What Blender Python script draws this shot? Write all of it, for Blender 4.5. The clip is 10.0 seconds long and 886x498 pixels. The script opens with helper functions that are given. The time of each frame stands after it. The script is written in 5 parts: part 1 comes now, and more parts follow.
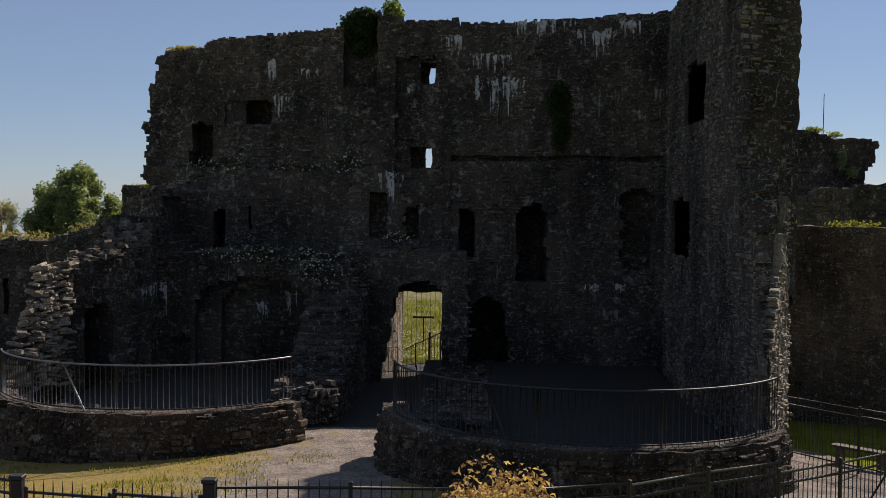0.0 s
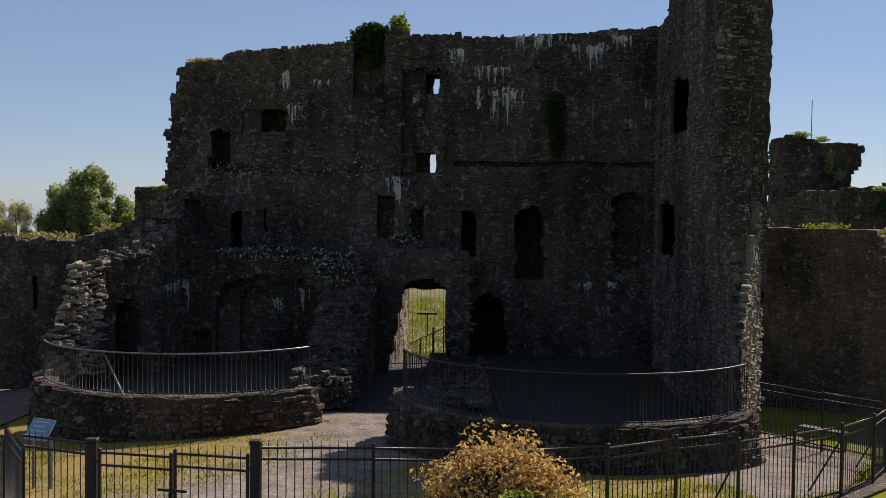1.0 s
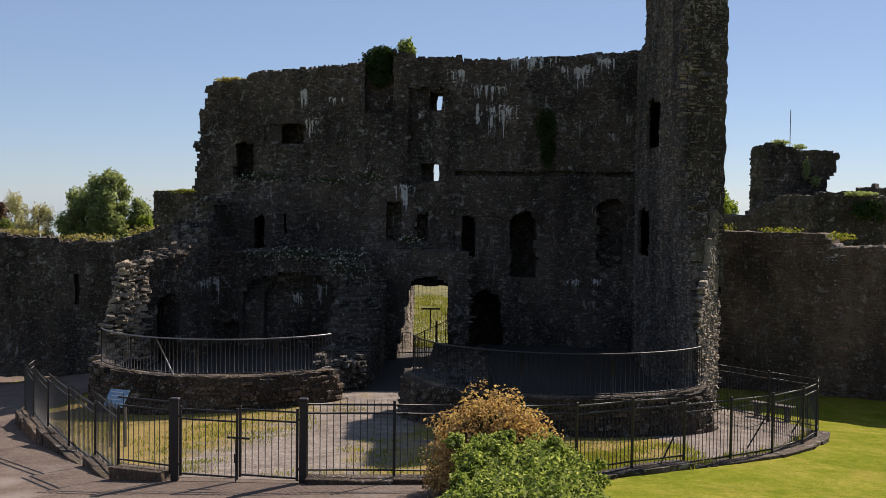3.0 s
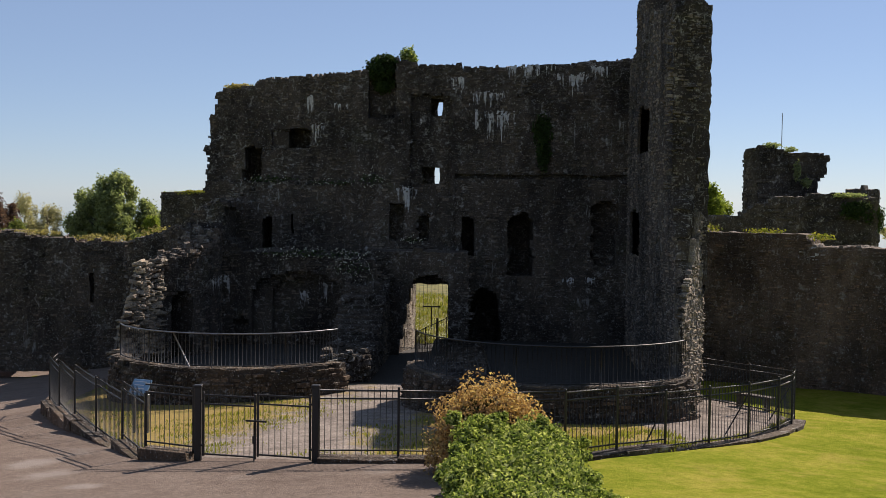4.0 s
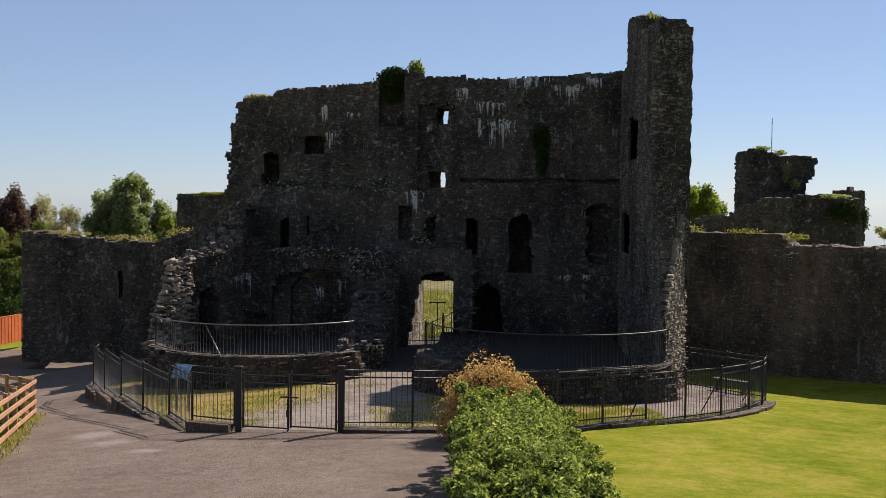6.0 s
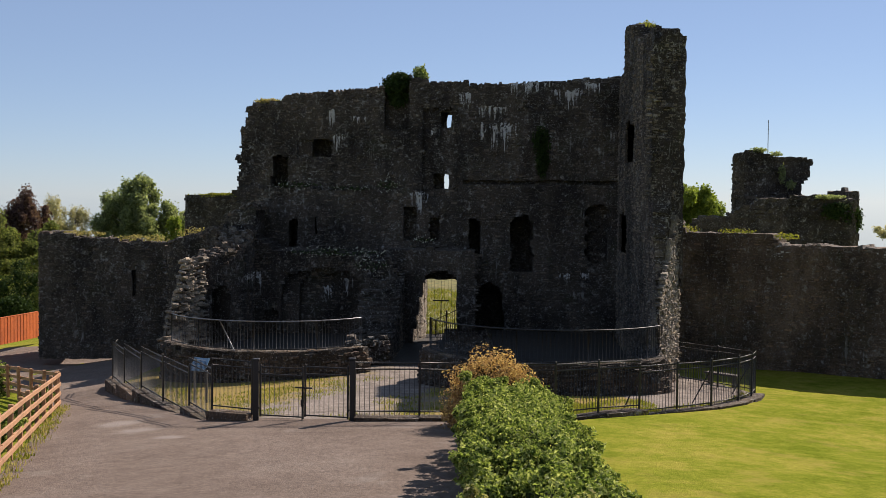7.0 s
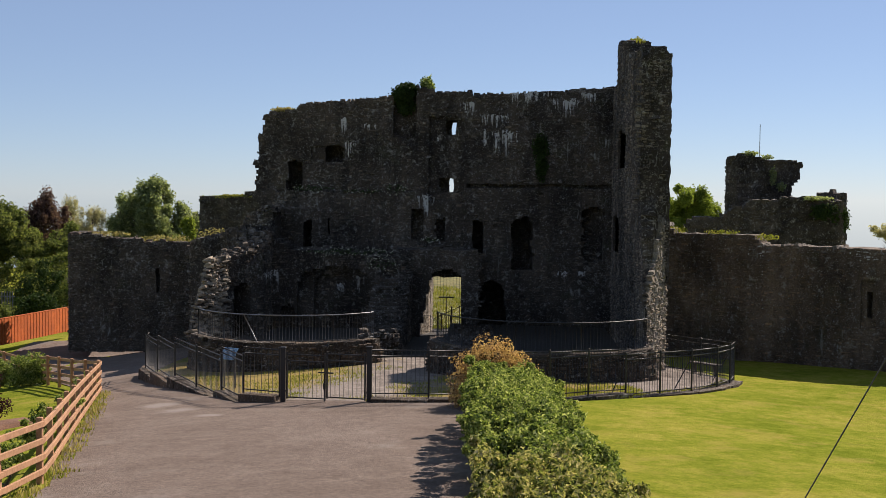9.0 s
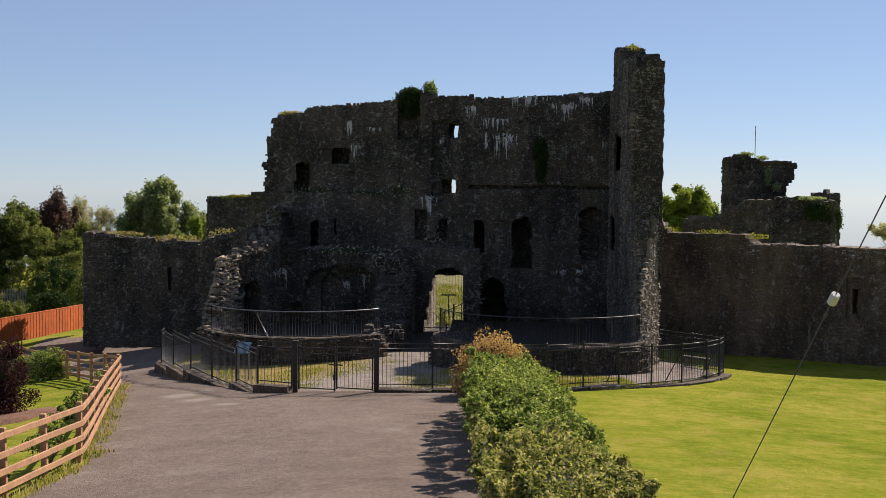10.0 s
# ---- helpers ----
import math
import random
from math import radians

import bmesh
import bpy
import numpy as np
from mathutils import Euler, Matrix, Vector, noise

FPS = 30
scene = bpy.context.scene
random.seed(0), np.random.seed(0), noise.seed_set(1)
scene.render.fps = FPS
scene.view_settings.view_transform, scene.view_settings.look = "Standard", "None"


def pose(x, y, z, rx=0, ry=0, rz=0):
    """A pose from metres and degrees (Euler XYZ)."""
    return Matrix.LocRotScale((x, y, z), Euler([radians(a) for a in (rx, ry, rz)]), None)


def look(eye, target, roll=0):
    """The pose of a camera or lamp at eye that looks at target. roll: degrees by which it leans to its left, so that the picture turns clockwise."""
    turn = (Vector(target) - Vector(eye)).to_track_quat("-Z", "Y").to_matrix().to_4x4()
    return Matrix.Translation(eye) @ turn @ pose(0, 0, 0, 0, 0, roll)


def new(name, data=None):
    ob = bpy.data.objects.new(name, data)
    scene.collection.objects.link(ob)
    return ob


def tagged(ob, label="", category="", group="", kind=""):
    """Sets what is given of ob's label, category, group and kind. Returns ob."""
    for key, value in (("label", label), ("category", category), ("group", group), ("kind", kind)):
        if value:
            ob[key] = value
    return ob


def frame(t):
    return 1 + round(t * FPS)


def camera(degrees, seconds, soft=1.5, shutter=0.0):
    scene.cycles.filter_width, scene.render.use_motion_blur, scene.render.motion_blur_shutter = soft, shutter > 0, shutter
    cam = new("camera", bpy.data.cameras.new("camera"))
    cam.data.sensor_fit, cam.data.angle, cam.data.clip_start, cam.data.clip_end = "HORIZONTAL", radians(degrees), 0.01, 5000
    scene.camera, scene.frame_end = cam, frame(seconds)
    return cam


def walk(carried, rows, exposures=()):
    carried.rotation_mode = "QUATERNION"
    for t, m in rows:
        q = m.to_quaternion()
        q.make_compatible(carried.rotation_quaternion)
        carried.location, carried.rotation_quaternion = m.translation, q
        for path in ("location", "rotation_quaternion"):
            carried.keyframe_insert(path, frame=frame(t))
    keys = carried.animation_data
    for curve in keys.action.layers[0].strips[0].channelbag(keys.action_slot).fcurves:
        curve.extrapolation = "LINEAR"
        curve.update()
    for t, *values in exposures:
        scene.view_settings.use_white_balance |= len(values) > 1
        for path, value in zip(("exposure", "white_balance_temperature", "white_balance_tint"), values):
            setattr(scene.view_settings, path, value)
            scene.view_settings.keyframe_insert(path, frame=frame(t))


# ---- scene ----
cam = camera(41.3, 10.0, 0.8)
METRES, EYE, TILT, LEAN, TURN = 19.476, 5.2, 0.0, 0.0, 0.0
ROWS = [
    (0.0, 0.0, 0.0, 0.0, 0.03, -2.44, -0.61),
    (0.5, -0.003, -0.0628, 0.0036, 0.02, -2.46, -0.59),
    (1.0, -0.0052, -0.1302, 0.0049, 0.05, -2.43, -0.66),
    (1.5, -0.0093, -0.194, 0.0093, 0.04, -2.45, -0.64),
    (2.0, -0.0099, -0.2584, 0.0127, 0.05, -2.44, -0.68),
    (2.5, -0.0103, -0.3121, 0.0143, 0.04, -2.43, -0.69),
    (4.0, -0.0093, -0.4632, 0.0204, 0.09, -2.44, -0.71),
    (4.5, -0.0109, -0.5094, 0.0222, 0.11, -2.45, -0.7),
    (5.0, -0.0116, -0.5554, 0.0244, 0.16, -2.46, -0.66),
    (5.5, -0.0129, -0.5975, 0.0261, 0.2, -2.47, -0.64),
    (7.0, -0.0176, -0.726, 0.0313, 0.34, -2.5, -0.59),
    (7.5, -0.0196, -0.7667, 0.0334, 0.38, -2.52, -0.58),
    (8.0, -0.0208, -0.8117, 0.0361, 0.42, -2.54, -0.58),
    (8.5, -0.02, -0.8528, 0.0391, 0.47, -2.56, -0.59),
    (9.0, -0.0205, -0.9008, 0.0413, 0.52, -2.57, -0.58),
    (9.5, -0.0205, -0.9456, 0.0439, 0.57, -2.59, -0.57),
    (10.0, -0.0208, -0.9984, 0.0459, 0.62, -2.62, -0.54),
]
walk(cam, [(t, pose(0, 0, EYE, TILT, LEAN, TURN) @ pose(METRES * x, METRES * y, METRES * z, 90 + pitch, roll, yaw)) for t, x, y, z, yaw, pitch, roll in ROWS],
     [(0.0, 0.24, 6500, 18), (1.0, 0.38, 6500, 18), (2.5, 0.58, 6500, 18), (10.0, 0.62, 6500, 18)])

# ---- world, sun and exposure ----
SUN_AZ, SUN_EL = 51.0, 41.0          # degrees: azimuth from +x towards +y, elevation
world = bpy.data.worlds.new("world")
scene.world = world
world.use_nodes = True
wn, wl = world.node_tree.nodes, world.node_tree.links
wn.clear()
sky = wn.new("ShaderNodeTexSky")
sky.sky_type = "NISHITA"
sky.sun_disc = False
sky.sun_elevation = radians(SUN_EL)
sky.sun_rotation = radians(90 - SUN_AZ)
sky.altitude, sky.air_density, sky.dust_density, sky.ozone_density = 50, 0.72, 0.08, 2.6
wb = wn.new("ShaderNodeBackground")
wb.inputs["Strength"].default_value = 0.058
wo = wn.new("ShaderNodeOutputWorld")
tone = wn.new("ShaderNodeMix")
tone.data_type, tone.blend_type = "RGBA", "MULTIPLY"
tone.inputs[0].default_value, tone.inputs[7].default_value = 1.0, (0.925, 0.98, 1.055, 1)
wl.new(sky.outputs[0], tone.inputs[6])
haze = wn.new("ShaderNodeMix")          # thin even summer haze over the whole sky
haze.data_type, haze.blend_type = "RGBA", "MIX"
haze.inputs[0].default_value, haze.inputs[7].default_value = 0.36, (4.6, 6.1, 7.8, 1)
wl.new(tone.outputs[2], haze.inputs[6])
wl.new(haze.outputs[2], wb.inputs[0])
wl.new(wb.outputs[0], wo.inputs[0])
sun_data = bpy.data.lights.new("sun", "SUN")
sun_data.energy, sun_data.angle, sun_data.color = 5.0, radians(0.55), (1.0, 0.91, 0.77)
sun = new("sun", sun_data)
sd = Vector((math.cos(radians(SUN_EL)) * math.cos(radians(SUN_AZ)), math.cos(radians(SUN_EL)) * math.sin(radians(SUN_AZ)), math.sin(radians(SUN_EL))))
sun.matrix_world = look(sd * 80, (0, 0, 0))


# ---- materials ----
def nodes_of(name):
    m = bpy.data.materials.new(name)
    m.use_nodes = True
    return m, m.node_tree.nodes, m.node_tree.links, m.node_tree.nodes["Principled BSDF"]


def ramp(n, l, source, stops):
    r = n.new("ShaderNodeValToRGB")
    while len(r.color_ramp.elements) < len(stops):
        r.color_ramp.elements.new(0.5)
    for e, (p, c) in zip(r.color_ramp.elements, stops):
        e.position = p
        e.color = (*c, 1) if len(c) == 3 else c
    l.new(source, r.inputs[0])
    return r.outputs[0]


def mixc(n, l, fac, a, b, mode="MIX"):
    m = n.new("ShaderNodeMix")
    m.data_type, m.blend_type = "RGBA", mode
    for k, v in ((0, fac), (6, a), (7, b)):
        if hasattr(v, "links"):
            l.new(v, m.inputs[k])
        else:
            m.inputs[k].default_value = v if k == 0 else (*v, 1)
    return m.outputs[2]


def maths(n, l, op, a, b=0.5, clamp=False):
    m = n.new("ShaderNodeMath")
    m.operation, m.use_clamp = op, clamp
    for k, v in ((0, a), (1, b)):
        if hasattr(v, "links"):
            l.new(v, m.inputs[k])
        else:
            m.inputs[k].default_value = v
    return m.outputs[0]


def noise_of(n, l, vec, scale, detail=4, rough=0.6, stretch=None):
    if stretch:
        mp = n.new("ShaderNodeMapping")
        mp.inputs["Scale"].default_value = stretch
        l.new(vec, mp.inputs["Vector"])
        vec = mp.outputs[0]
    t = n.new("ShaderNodeTexNoise")
    t.inputs["Scale"].default_value, t.inputs["Detail"].default_value, t.inputs["Roughness"].default_value = scale, detail, rough
    l.new(vec, t.inputs["Vector"])
    return t.outputs["Fac"]


def where(n):
    return n.new("ShaderNodeNewGeometry").outputs["Position"]


def relief(n, l, bsdf, height, strength, distance):
    b = n.new("ShaderNodeBump")
    b.inputs["Strength"].default_value, b.inputs["Distance"].default_value = strength, distance
    l.new(height, b.inputs["Height"])
    l.new(b.outputs[0], bsdf.inputs["Normal"])


def lime_runs(name, blotches):
    """A group that gives where white lime hangs down the wall: ragged at the top line, thinning out below."""
    t = bpy.data.node_groups.new(name, "ShaderNodeTree")
    t.interface.new_socket("Position", in_out="INPUT", socket_type="NodeSocketVector")
    t.interface.new_socket("Fac", in_out="OUTPUT", socket_type="NodeSocketFloat")
    n, l = t.nodes, t.links
    p = n.new("NodeGroupInput").outputs[0]
    sep = n.new("ShaderNodeSeparateXYZ")
    l.new(p, sep.inputs[0])
    fray = noise_of(n, l, p, 9.0, 5, 0.7)
    drip = noise_of(n, l, p, 8.5, 3, 0.6, (1, 1, 0.06))
    body = maths(n, l, "ADD", drip, maths(n, l, "MULTIPLY", maths(n, l, "SUBTRACT", fray, 0.5), 0.28))
    total = None
    for (cx, _cy, cz), (sx, _sy, sz) in blotches:
        qx = maths(n, l, "ABSOLUTE", maths(n, l, "SUBTRACT", sep.outputs[0], cx))
        qz = maths(n, l, "MULTIPLY", maths(n, l, "SUBTRACT", sep.outputs[2], cz), 1 / sz)
        hang = maths(n, l, "SUBTRACT", maths(n, l, "ADD", maths(n, l, "MULTIPLY", qz, 0.12), body), maths(n, l, "MULTIPLY", qx, 0.10 / sx))
        k = maths(n, l, "MULTIPLY", maths(n, l, "SUBTRACT", hang, 0.515), 14.0, True)
        k = maths(n, l, "MULTIPLY", k, maths(n, l, "LESS_THAN", qx, sx * 1.1))
        k = maths(n, l, "MULTIPLY", k, maths(n, l, "LESS_THAN", qz, maths(n, l, "MULTIPLY", fray, 2.0)))
        total = k if total is None else maths(n, l, "MAXIMUM", total, k)
    l.new(maths(n, l, "MULTIPLY", total, 0.9), n.new("NodeGroupOutput").inputs[0])
    return t


def stone_material(name, dark, light, warm, streaks=0.0, moss=0.3, per="island", blotches=()):
    """Weathered rubble: stone by stone tone, broad stains, pale lime runs, moss."""
    m, n, l, b = nodes_of(name)
    p = where(n)
    if per == "island":
        rnd = n.new("ShaderNodeNewGeometry").outputs["Random Per Island"]
    else:
        rnd = n.new("ShaderNodeObjectInfo").outputs["Random"]
    base = ramp(n, l, rnd, [(0.0, dark), (0.45, light), (0.75, warm), (1.0, tuple(c * 0.75 for c in light))])
    grain = noise_of(n, l, p, 22, 5, 0.7)
    base = mixc(n, l, 0.55, base, ramp(n, l, grain, [(0.32, (0.12, 0.12, 0.13)), (0.68, (1.6, 1.56, 1.5))]), "MULTIPLY")
    broad = noise_of(n, l, p, 0.55, 5, 0.6, (1, 1, 0.55))
    base = mixc(n, l, 0.85, base, ramp(n, l, broad, [(0.36, (0.30, 0.30, 0.32)), (0.62, (1.3, 1.26, 1.2))]), "MULTIPLY")
    wet = noise_of(n, l, p, 1.3, 4, 0.65, (1.6, 1.6, 0.22))
    base = mixc(n, l, 0.35, base, ramp(n, l, wet, [(0.42, (0.45, 0.45, 0.46)), (0.58, (1.1, 1.1, 1.1))]), "MULTIPLY")
    green = noise_of(n, l, p, 0.9, 5, 0.7)
    base = mixc(n, l, maths(n, l, "MULTIPLY", ramp(n, l, green, [(0.56, (0, 0, 0)), (0.7, (1, 1, 1))]), moss), base, (0.055, 0.06, 0.025))
    spots = noise_of(n, l, p, 9.0, 3, 0.6)
    base = mixc(n, l, ramp(n, l, spots, [(0.63, (0, 0, 0)), (0.72, (0.6, 0.6, 0.6))]), base, (0.46, 0.445, 0.41))
    specks = noise_of(n, l, p, 27, 3, 0.6)
    base = mixc(n, l, ramp(n, l, specks, [(0.635, (0, 0, 0)), (0.69, (0.8, 0.8, 0.8))]), base, (0.50, 0.48, 0.45))
    crumbs = noise_of(n, l, p, 3.4, 6, 0.75)
    base = mixc(n, l, ramp(n, l, crumbs, [(0.57, (0, 0, 0)), (0.66, (0.55, 0.55, 0.55))]), base, (0.42, 0.40, 0.36))
    # broken pale lime in the joints, in patches
    mp = n.new("ShaderNodeMapping")
    mp.inputs["Scale"].default_value = (1, 1, 2.3)
    l.new(p, mp.inputs["Vector"])
    v = n.new("ShaderNodeTexVoronoi")
    v.feature = "DISTANCE_TO_EDGE"
    v.inputs["Scale"].default_value = 3.6
    l.new(mp.outputs[0], v.inputs["Vector"])
    seam = ramp(n, l, v.outputs["Distance"], [(0.02, (1, 1, 1)), (0.07, (0, 0, 0))]) if streaks > 0.9 else ramp(n, l, v.outputs["Distance"], [(0.01, (0.3, 0.3, 0.3)), (0.05, (0, 0, 0))])
    gaps = ramp(n, l, noise_of(n, l, p, 4.5, 4, 0.7), [(0.50, (0, 0, 0)), (0.60, (1, 1, 1))])
    spread = ramp(n, l, noise_of(n, l, p, 0.45, 3, 0.6), [(0.49, (0, 0, 0)), (0.62, (0.7, 0.7, 0.7))])
    base = mixc(n, l, maths(n, l, "MULTIPLY", maths(n, l, "MULTIPLY", seam, gaps), spread), base, (0.44, 0.42, 0.38))
    if streaks:
        run = noise_of(n, l, p, 6.5, 5, 0.65, (1, 1, 0.10))
        patch = noise_of(n, l, p, 0.9, 3, 0.6)
        k = maths(n, l, "MULTIPLY", ramp(n, l, run, [(0.60, (0, 0, 0)), (0.64, (1, 1, 1))]), ramp(n, l, patch, [(0.54, (0, 0, 0)), (0.62, (1, 1, 1))]))
        base = mixc(n, l, maths(n, l, "MULTIPLY", k, streaks * 0.55), base, (0.42, 0.41, 0.38))
        if blotches:
            g = n.new("ShaderNodeGroup")
            g.node_tree = lime_runs(name + "_runs", blotches)
            l.new(p, g.inputs[0])
            base = mixc(n, l, g.outputs[0], base, (0.60, 0.59, 0.56))
    l.new(base, b.inputs["Base Color"])
    b.inputs["Roughness"].default_value = 0.92
    b.inputs["Specular IOR Level"].default_value = 0.25
    h = maths(n, l, "ADD", grain, maths(n, l, "MULTIPLY", noise_of(n, l, p, 5, 4, 0.6), 1.5))
    relief(n, l, b, h, 1.0, 0.05)
    return m


def plain_material(name, a, bcol, rough, metal=0.0, scale=12, bump=0.2, dist=0.004):
    m, n, l, b = nodes_of(name)
    p = where(n)
    f = noise_of(n, l, p, scale, 5, 0.65)
    g = noise_of(n, l, p, scale * 0.13, 3, 0.6)
    c = mixc(n, l, ramp(n, l, f, [(0.35, (0, 0, 0)), (0.65, (1, 1, 1))]), a, bcol)
    c = mixc(n, l, 0.5, c, ramp(n, l, g, [(0.35, (0.6, 0.6, 0.6)), (0.65, (1.2, 1.2, 1.2))]), "MULTIPLY")
    l.new(c, b.inputs["Base Color"])
    b.inputs["Roughness"].default_value, b.inputs["Metallic"].default_value = rough, metal
    relief(n, l, b, f, bump, dist)
    return m


def leaf_material(name, stops, glow=0.35):
    """Leaves: tone by leaf and by clump; some light passes through."""
    m, n, l, b = nodes_of(name)
    p = where(n)
    rnd = n.new("ShaderNodeNewGeometry").outputs["Random Per Island"]
    f = maths(n, l, "ADD", maths(n, l, "MULTIPLY", rnd, 0.55), maths(n, l, "MULTIPLY", noise_of(n, l, p, 3.2, 3, 0.6), 0.5))
    c = ramp(n, l, f, stops)
    l.new(c, b.inputs["Base Color"])
    b.inputs["Roughness"].default_value = 0.7
    b.inputs["Specular IOR Level"].default_value = 0.12
    tr = n.new("ShaderNodeBsdfTranslucent")
    l.new(mixc(n, l, 1.0, c, (1.3, 1.35, 0.7), "MULTIPLY"), tr.inputs[0])
    mx = n.new("ShaderNodeMixShader")
    mx.inputs[0].default_value = glow
    l.new(b.outputs[0], mx.inputs[1])
    l.new(tr.outputs[0], mx.inputs[2])
    l.new(mx.outputs[0], n["Material Output"].inputs[0])
    return m


EAST_RUNS = [((11.7, 28.8, 3.5), (0.4, 0.8, 0.6)), ((15.0, 26.4, 3.7), (0.6, 0.8, 0.5))]
BLOTCH = [((1.8, 37.6, 8.3), (0.75, 1.5, 0.7)), ((-5.38, 38.8, 8.1), (0.26, 1.5, 0.42)), ((-5.74, 38.8, 9.2), (0.16, 1.5, 0.45)), ((-4.4, 38.6, 9.1), (0.28, 1.5, 0.28)), ((-1.1, 38.1, 8.62), (0.16, 1.5, 0.2)),
          ((3.1, 37.4, 10.45), (0.9, 1.5, 0.42)), ((4.75, 37.1, 10.0), (0.55, 1.5, 0.5)), ((5.75, 36.9, 10.5), (0.3, 1.5, 0.3)), ((0.2, 37.9, 10.0), (0.3, 1.5, 0.4)), ((1.5, 37.6, 9.4), (0.7, 1.5, 0.4)),
          ((-1.72, 37.8, 5.55), (0.45, 1.5, 0.45)), ((4.66, 36.9, 2.3), (0.22, 1.5, 0.25)), ((5.5, 36.7, 2.4), (0.2, 1.5, 0.2)), ((-4.75, 35.6, 1.7), (0.32, 1.2, 0.6)), ((-5.5, 35.6, 1.5), (0.22, 1.2, 0.45)), ((-8.3, 33.5, 2.2), (0.2, 1.8, 0.4))]
STONE = stone_material("rubble_stone", (0.044, 0.037, 0.030), (0.145, 0.121, 0.098), (0.215, 0.173, 0.134), 0.95, 0.4, "island", BLOTCH)
CORE = stone_material("wall_core_mortar", (0.060, 0.050, 0.041), (0.084, 0.070, 0.057), (0.102, 0.083, 0.066), 0.95, 0.35, "island", BLOTCH)
BROWN = stone_material("brown_rubble_stone", (0.050, 0.040, 0.031), (0.100, 0.078, 0.060), (0.150, 0.105, 0.072), 0.35, 0.35, "island", EAST_RUNS)
BROWN_CORE = stone_material("brown_wall_core", (0.045, 0.037, 0.030), (0.062, 0.050, 0.039), (0.075, 0.058, 0.043), 0.35, 0.35)
EAST = stone_material("red_brown_curtain_stone", (0.120, 0.085, 0.062), (0.250, 0.185, 0.135), (0.320, 0.210, 0.135), 0.5, 0.35, "island", EAST_RUNS)
EAST_CORE = stone_material("red_brown_curtain_core", (0.120, 0.090, 0.068), (0.160, 0.122, 0.092), (0.185, 0.135, 0.098), 0.5, 0.35)
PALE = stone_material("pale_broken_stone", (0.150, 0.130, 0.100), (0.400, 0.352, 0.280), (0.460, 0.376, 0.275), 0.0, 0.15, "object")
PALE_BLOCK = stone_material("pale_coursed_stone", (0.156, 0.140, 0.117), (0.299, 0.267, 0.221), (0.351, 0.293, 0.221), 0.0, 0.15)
# lighter copy of the rubble: the side wall's stronger light is in its colour
SIDE_STONE = stone_material("lit_side_rubble", (0.105, 0.088, 0.071), (0.262, 0.224, 0.182), (0.305, 0.250, 0.195), 0.25, 0.15)
END_STONE = stone_material("grey_weathered_coursed_stone", (0.115, 0.100, 0.083), (0.290, 0.252, 0.210), (0.320, 0.268, 0.212), 0.25, 0.12)
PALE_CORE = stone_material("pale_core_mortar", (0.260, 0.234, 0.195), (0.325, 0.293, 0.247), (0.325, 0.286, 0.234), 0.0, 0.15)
RIM = stone_material("dark_rim_stone", (0.080, 0.062, 0.048), (0.150, 0.118, 0.090), (0.190, 0.138, 0.092), 0.0, 0.3, "object")
KERB = stone_material("kerb_stone", (0.052, 0.040, 0.031), (0.105, 0.082, 0.063), (0.150, 0.110, 0.078), 0.0, 0.3, "object")
FAR_STONE = stone_material("far_rubble_stone", (0.045, 0.038, 0.030), (0.078, 0.066, 0.053), (0.105, 0.086, 0.066), 0.0, 0.2)
IRON = plain_material("black_painted_iron", (0.006, 0.006, 0.0065), (0.012, 0.0115, 0.011), 0.5, 0.0, 30, 0.1, 0.001)
STEEL = plain_material("dull_grey_steel", (0.045, 0.045, 0.047), (0.085, 0.085, 0.087), 0.5, 0.3, 20, 0.1, 0.002)
GALV = plain_material("grey_galvanised_steel", (0.16, 0.16, 0.165), (0.24, 0.24, 0.245), 0.42, 0.7, 20, 0.1, 0.002)
TIMBER = plain_material("red_brown_stained_timber", (0.33, 0.165, 0.080), (0.46, 0.255, 0.130), 0.8, 0.0, 14, 0.4, 0.006)
DARK_TIMBER = plain_material("dark_weathered_timber", (0.05, 0.038, 0.03), (0.10, 0.08, 0.062), 0.8, 0.0, 14, 0.4, 0.006)
ORANGE = plain_material("orange_stained_fence_boards", (0.46, 0.090, 0.010), (0.58, 0.135, 0.018), 0.7, 0.0, 9, 0.3, 0.006)
SIGNM = plain_material("pale_blue_sign_panel", (0.16, 0.30, 0.44), (0.24, 0.38, 0.52), 0.4, 0.0, 6, 0.05, 0.002)
WHITE = plain_material("white_enamelled_metal", (0.52, 0.52, 0.50), (0.62, 0.62, 0.60), 0.5, 0.0, 8, 0.1, 0.003)
BARK = plain_material("grey_brown_bark", (0.07, 0.055, 0.042), (0.14, 0.115, 0.09), 0.9, 0.0, 18, 0.8, 0.02)
# near-black colour for the added light-blocking cores inside the shrubs
SHADE_CORE = leaf_material("shade_core_dark", [(0.2, (0.012, 0.018, 0.006)), (0.8, (0.03, 0.042, 0.013))], 0.0)
COPPER_LEAF = leaf_material("copper_bush_leaves", [(0.22, (0.13, 0.070, 0.040)), (0.46, (0.40, 0.245, 0.12)), (0.70, (0.60, 0.41, 0.22)), (0.92, (0.50, 0.42, 0.18))], 0.42)
GREEN_LEAF = leaf_material("hedge_leaves", [(0.24, (0.022, 0.040, 0.010)), (0.46, (0.13, 0.18, 0.045)), (0.68, (0.31, 0.355, 0.11)), (0.88, (0.62, 0.62, 0.33))], 0.42)
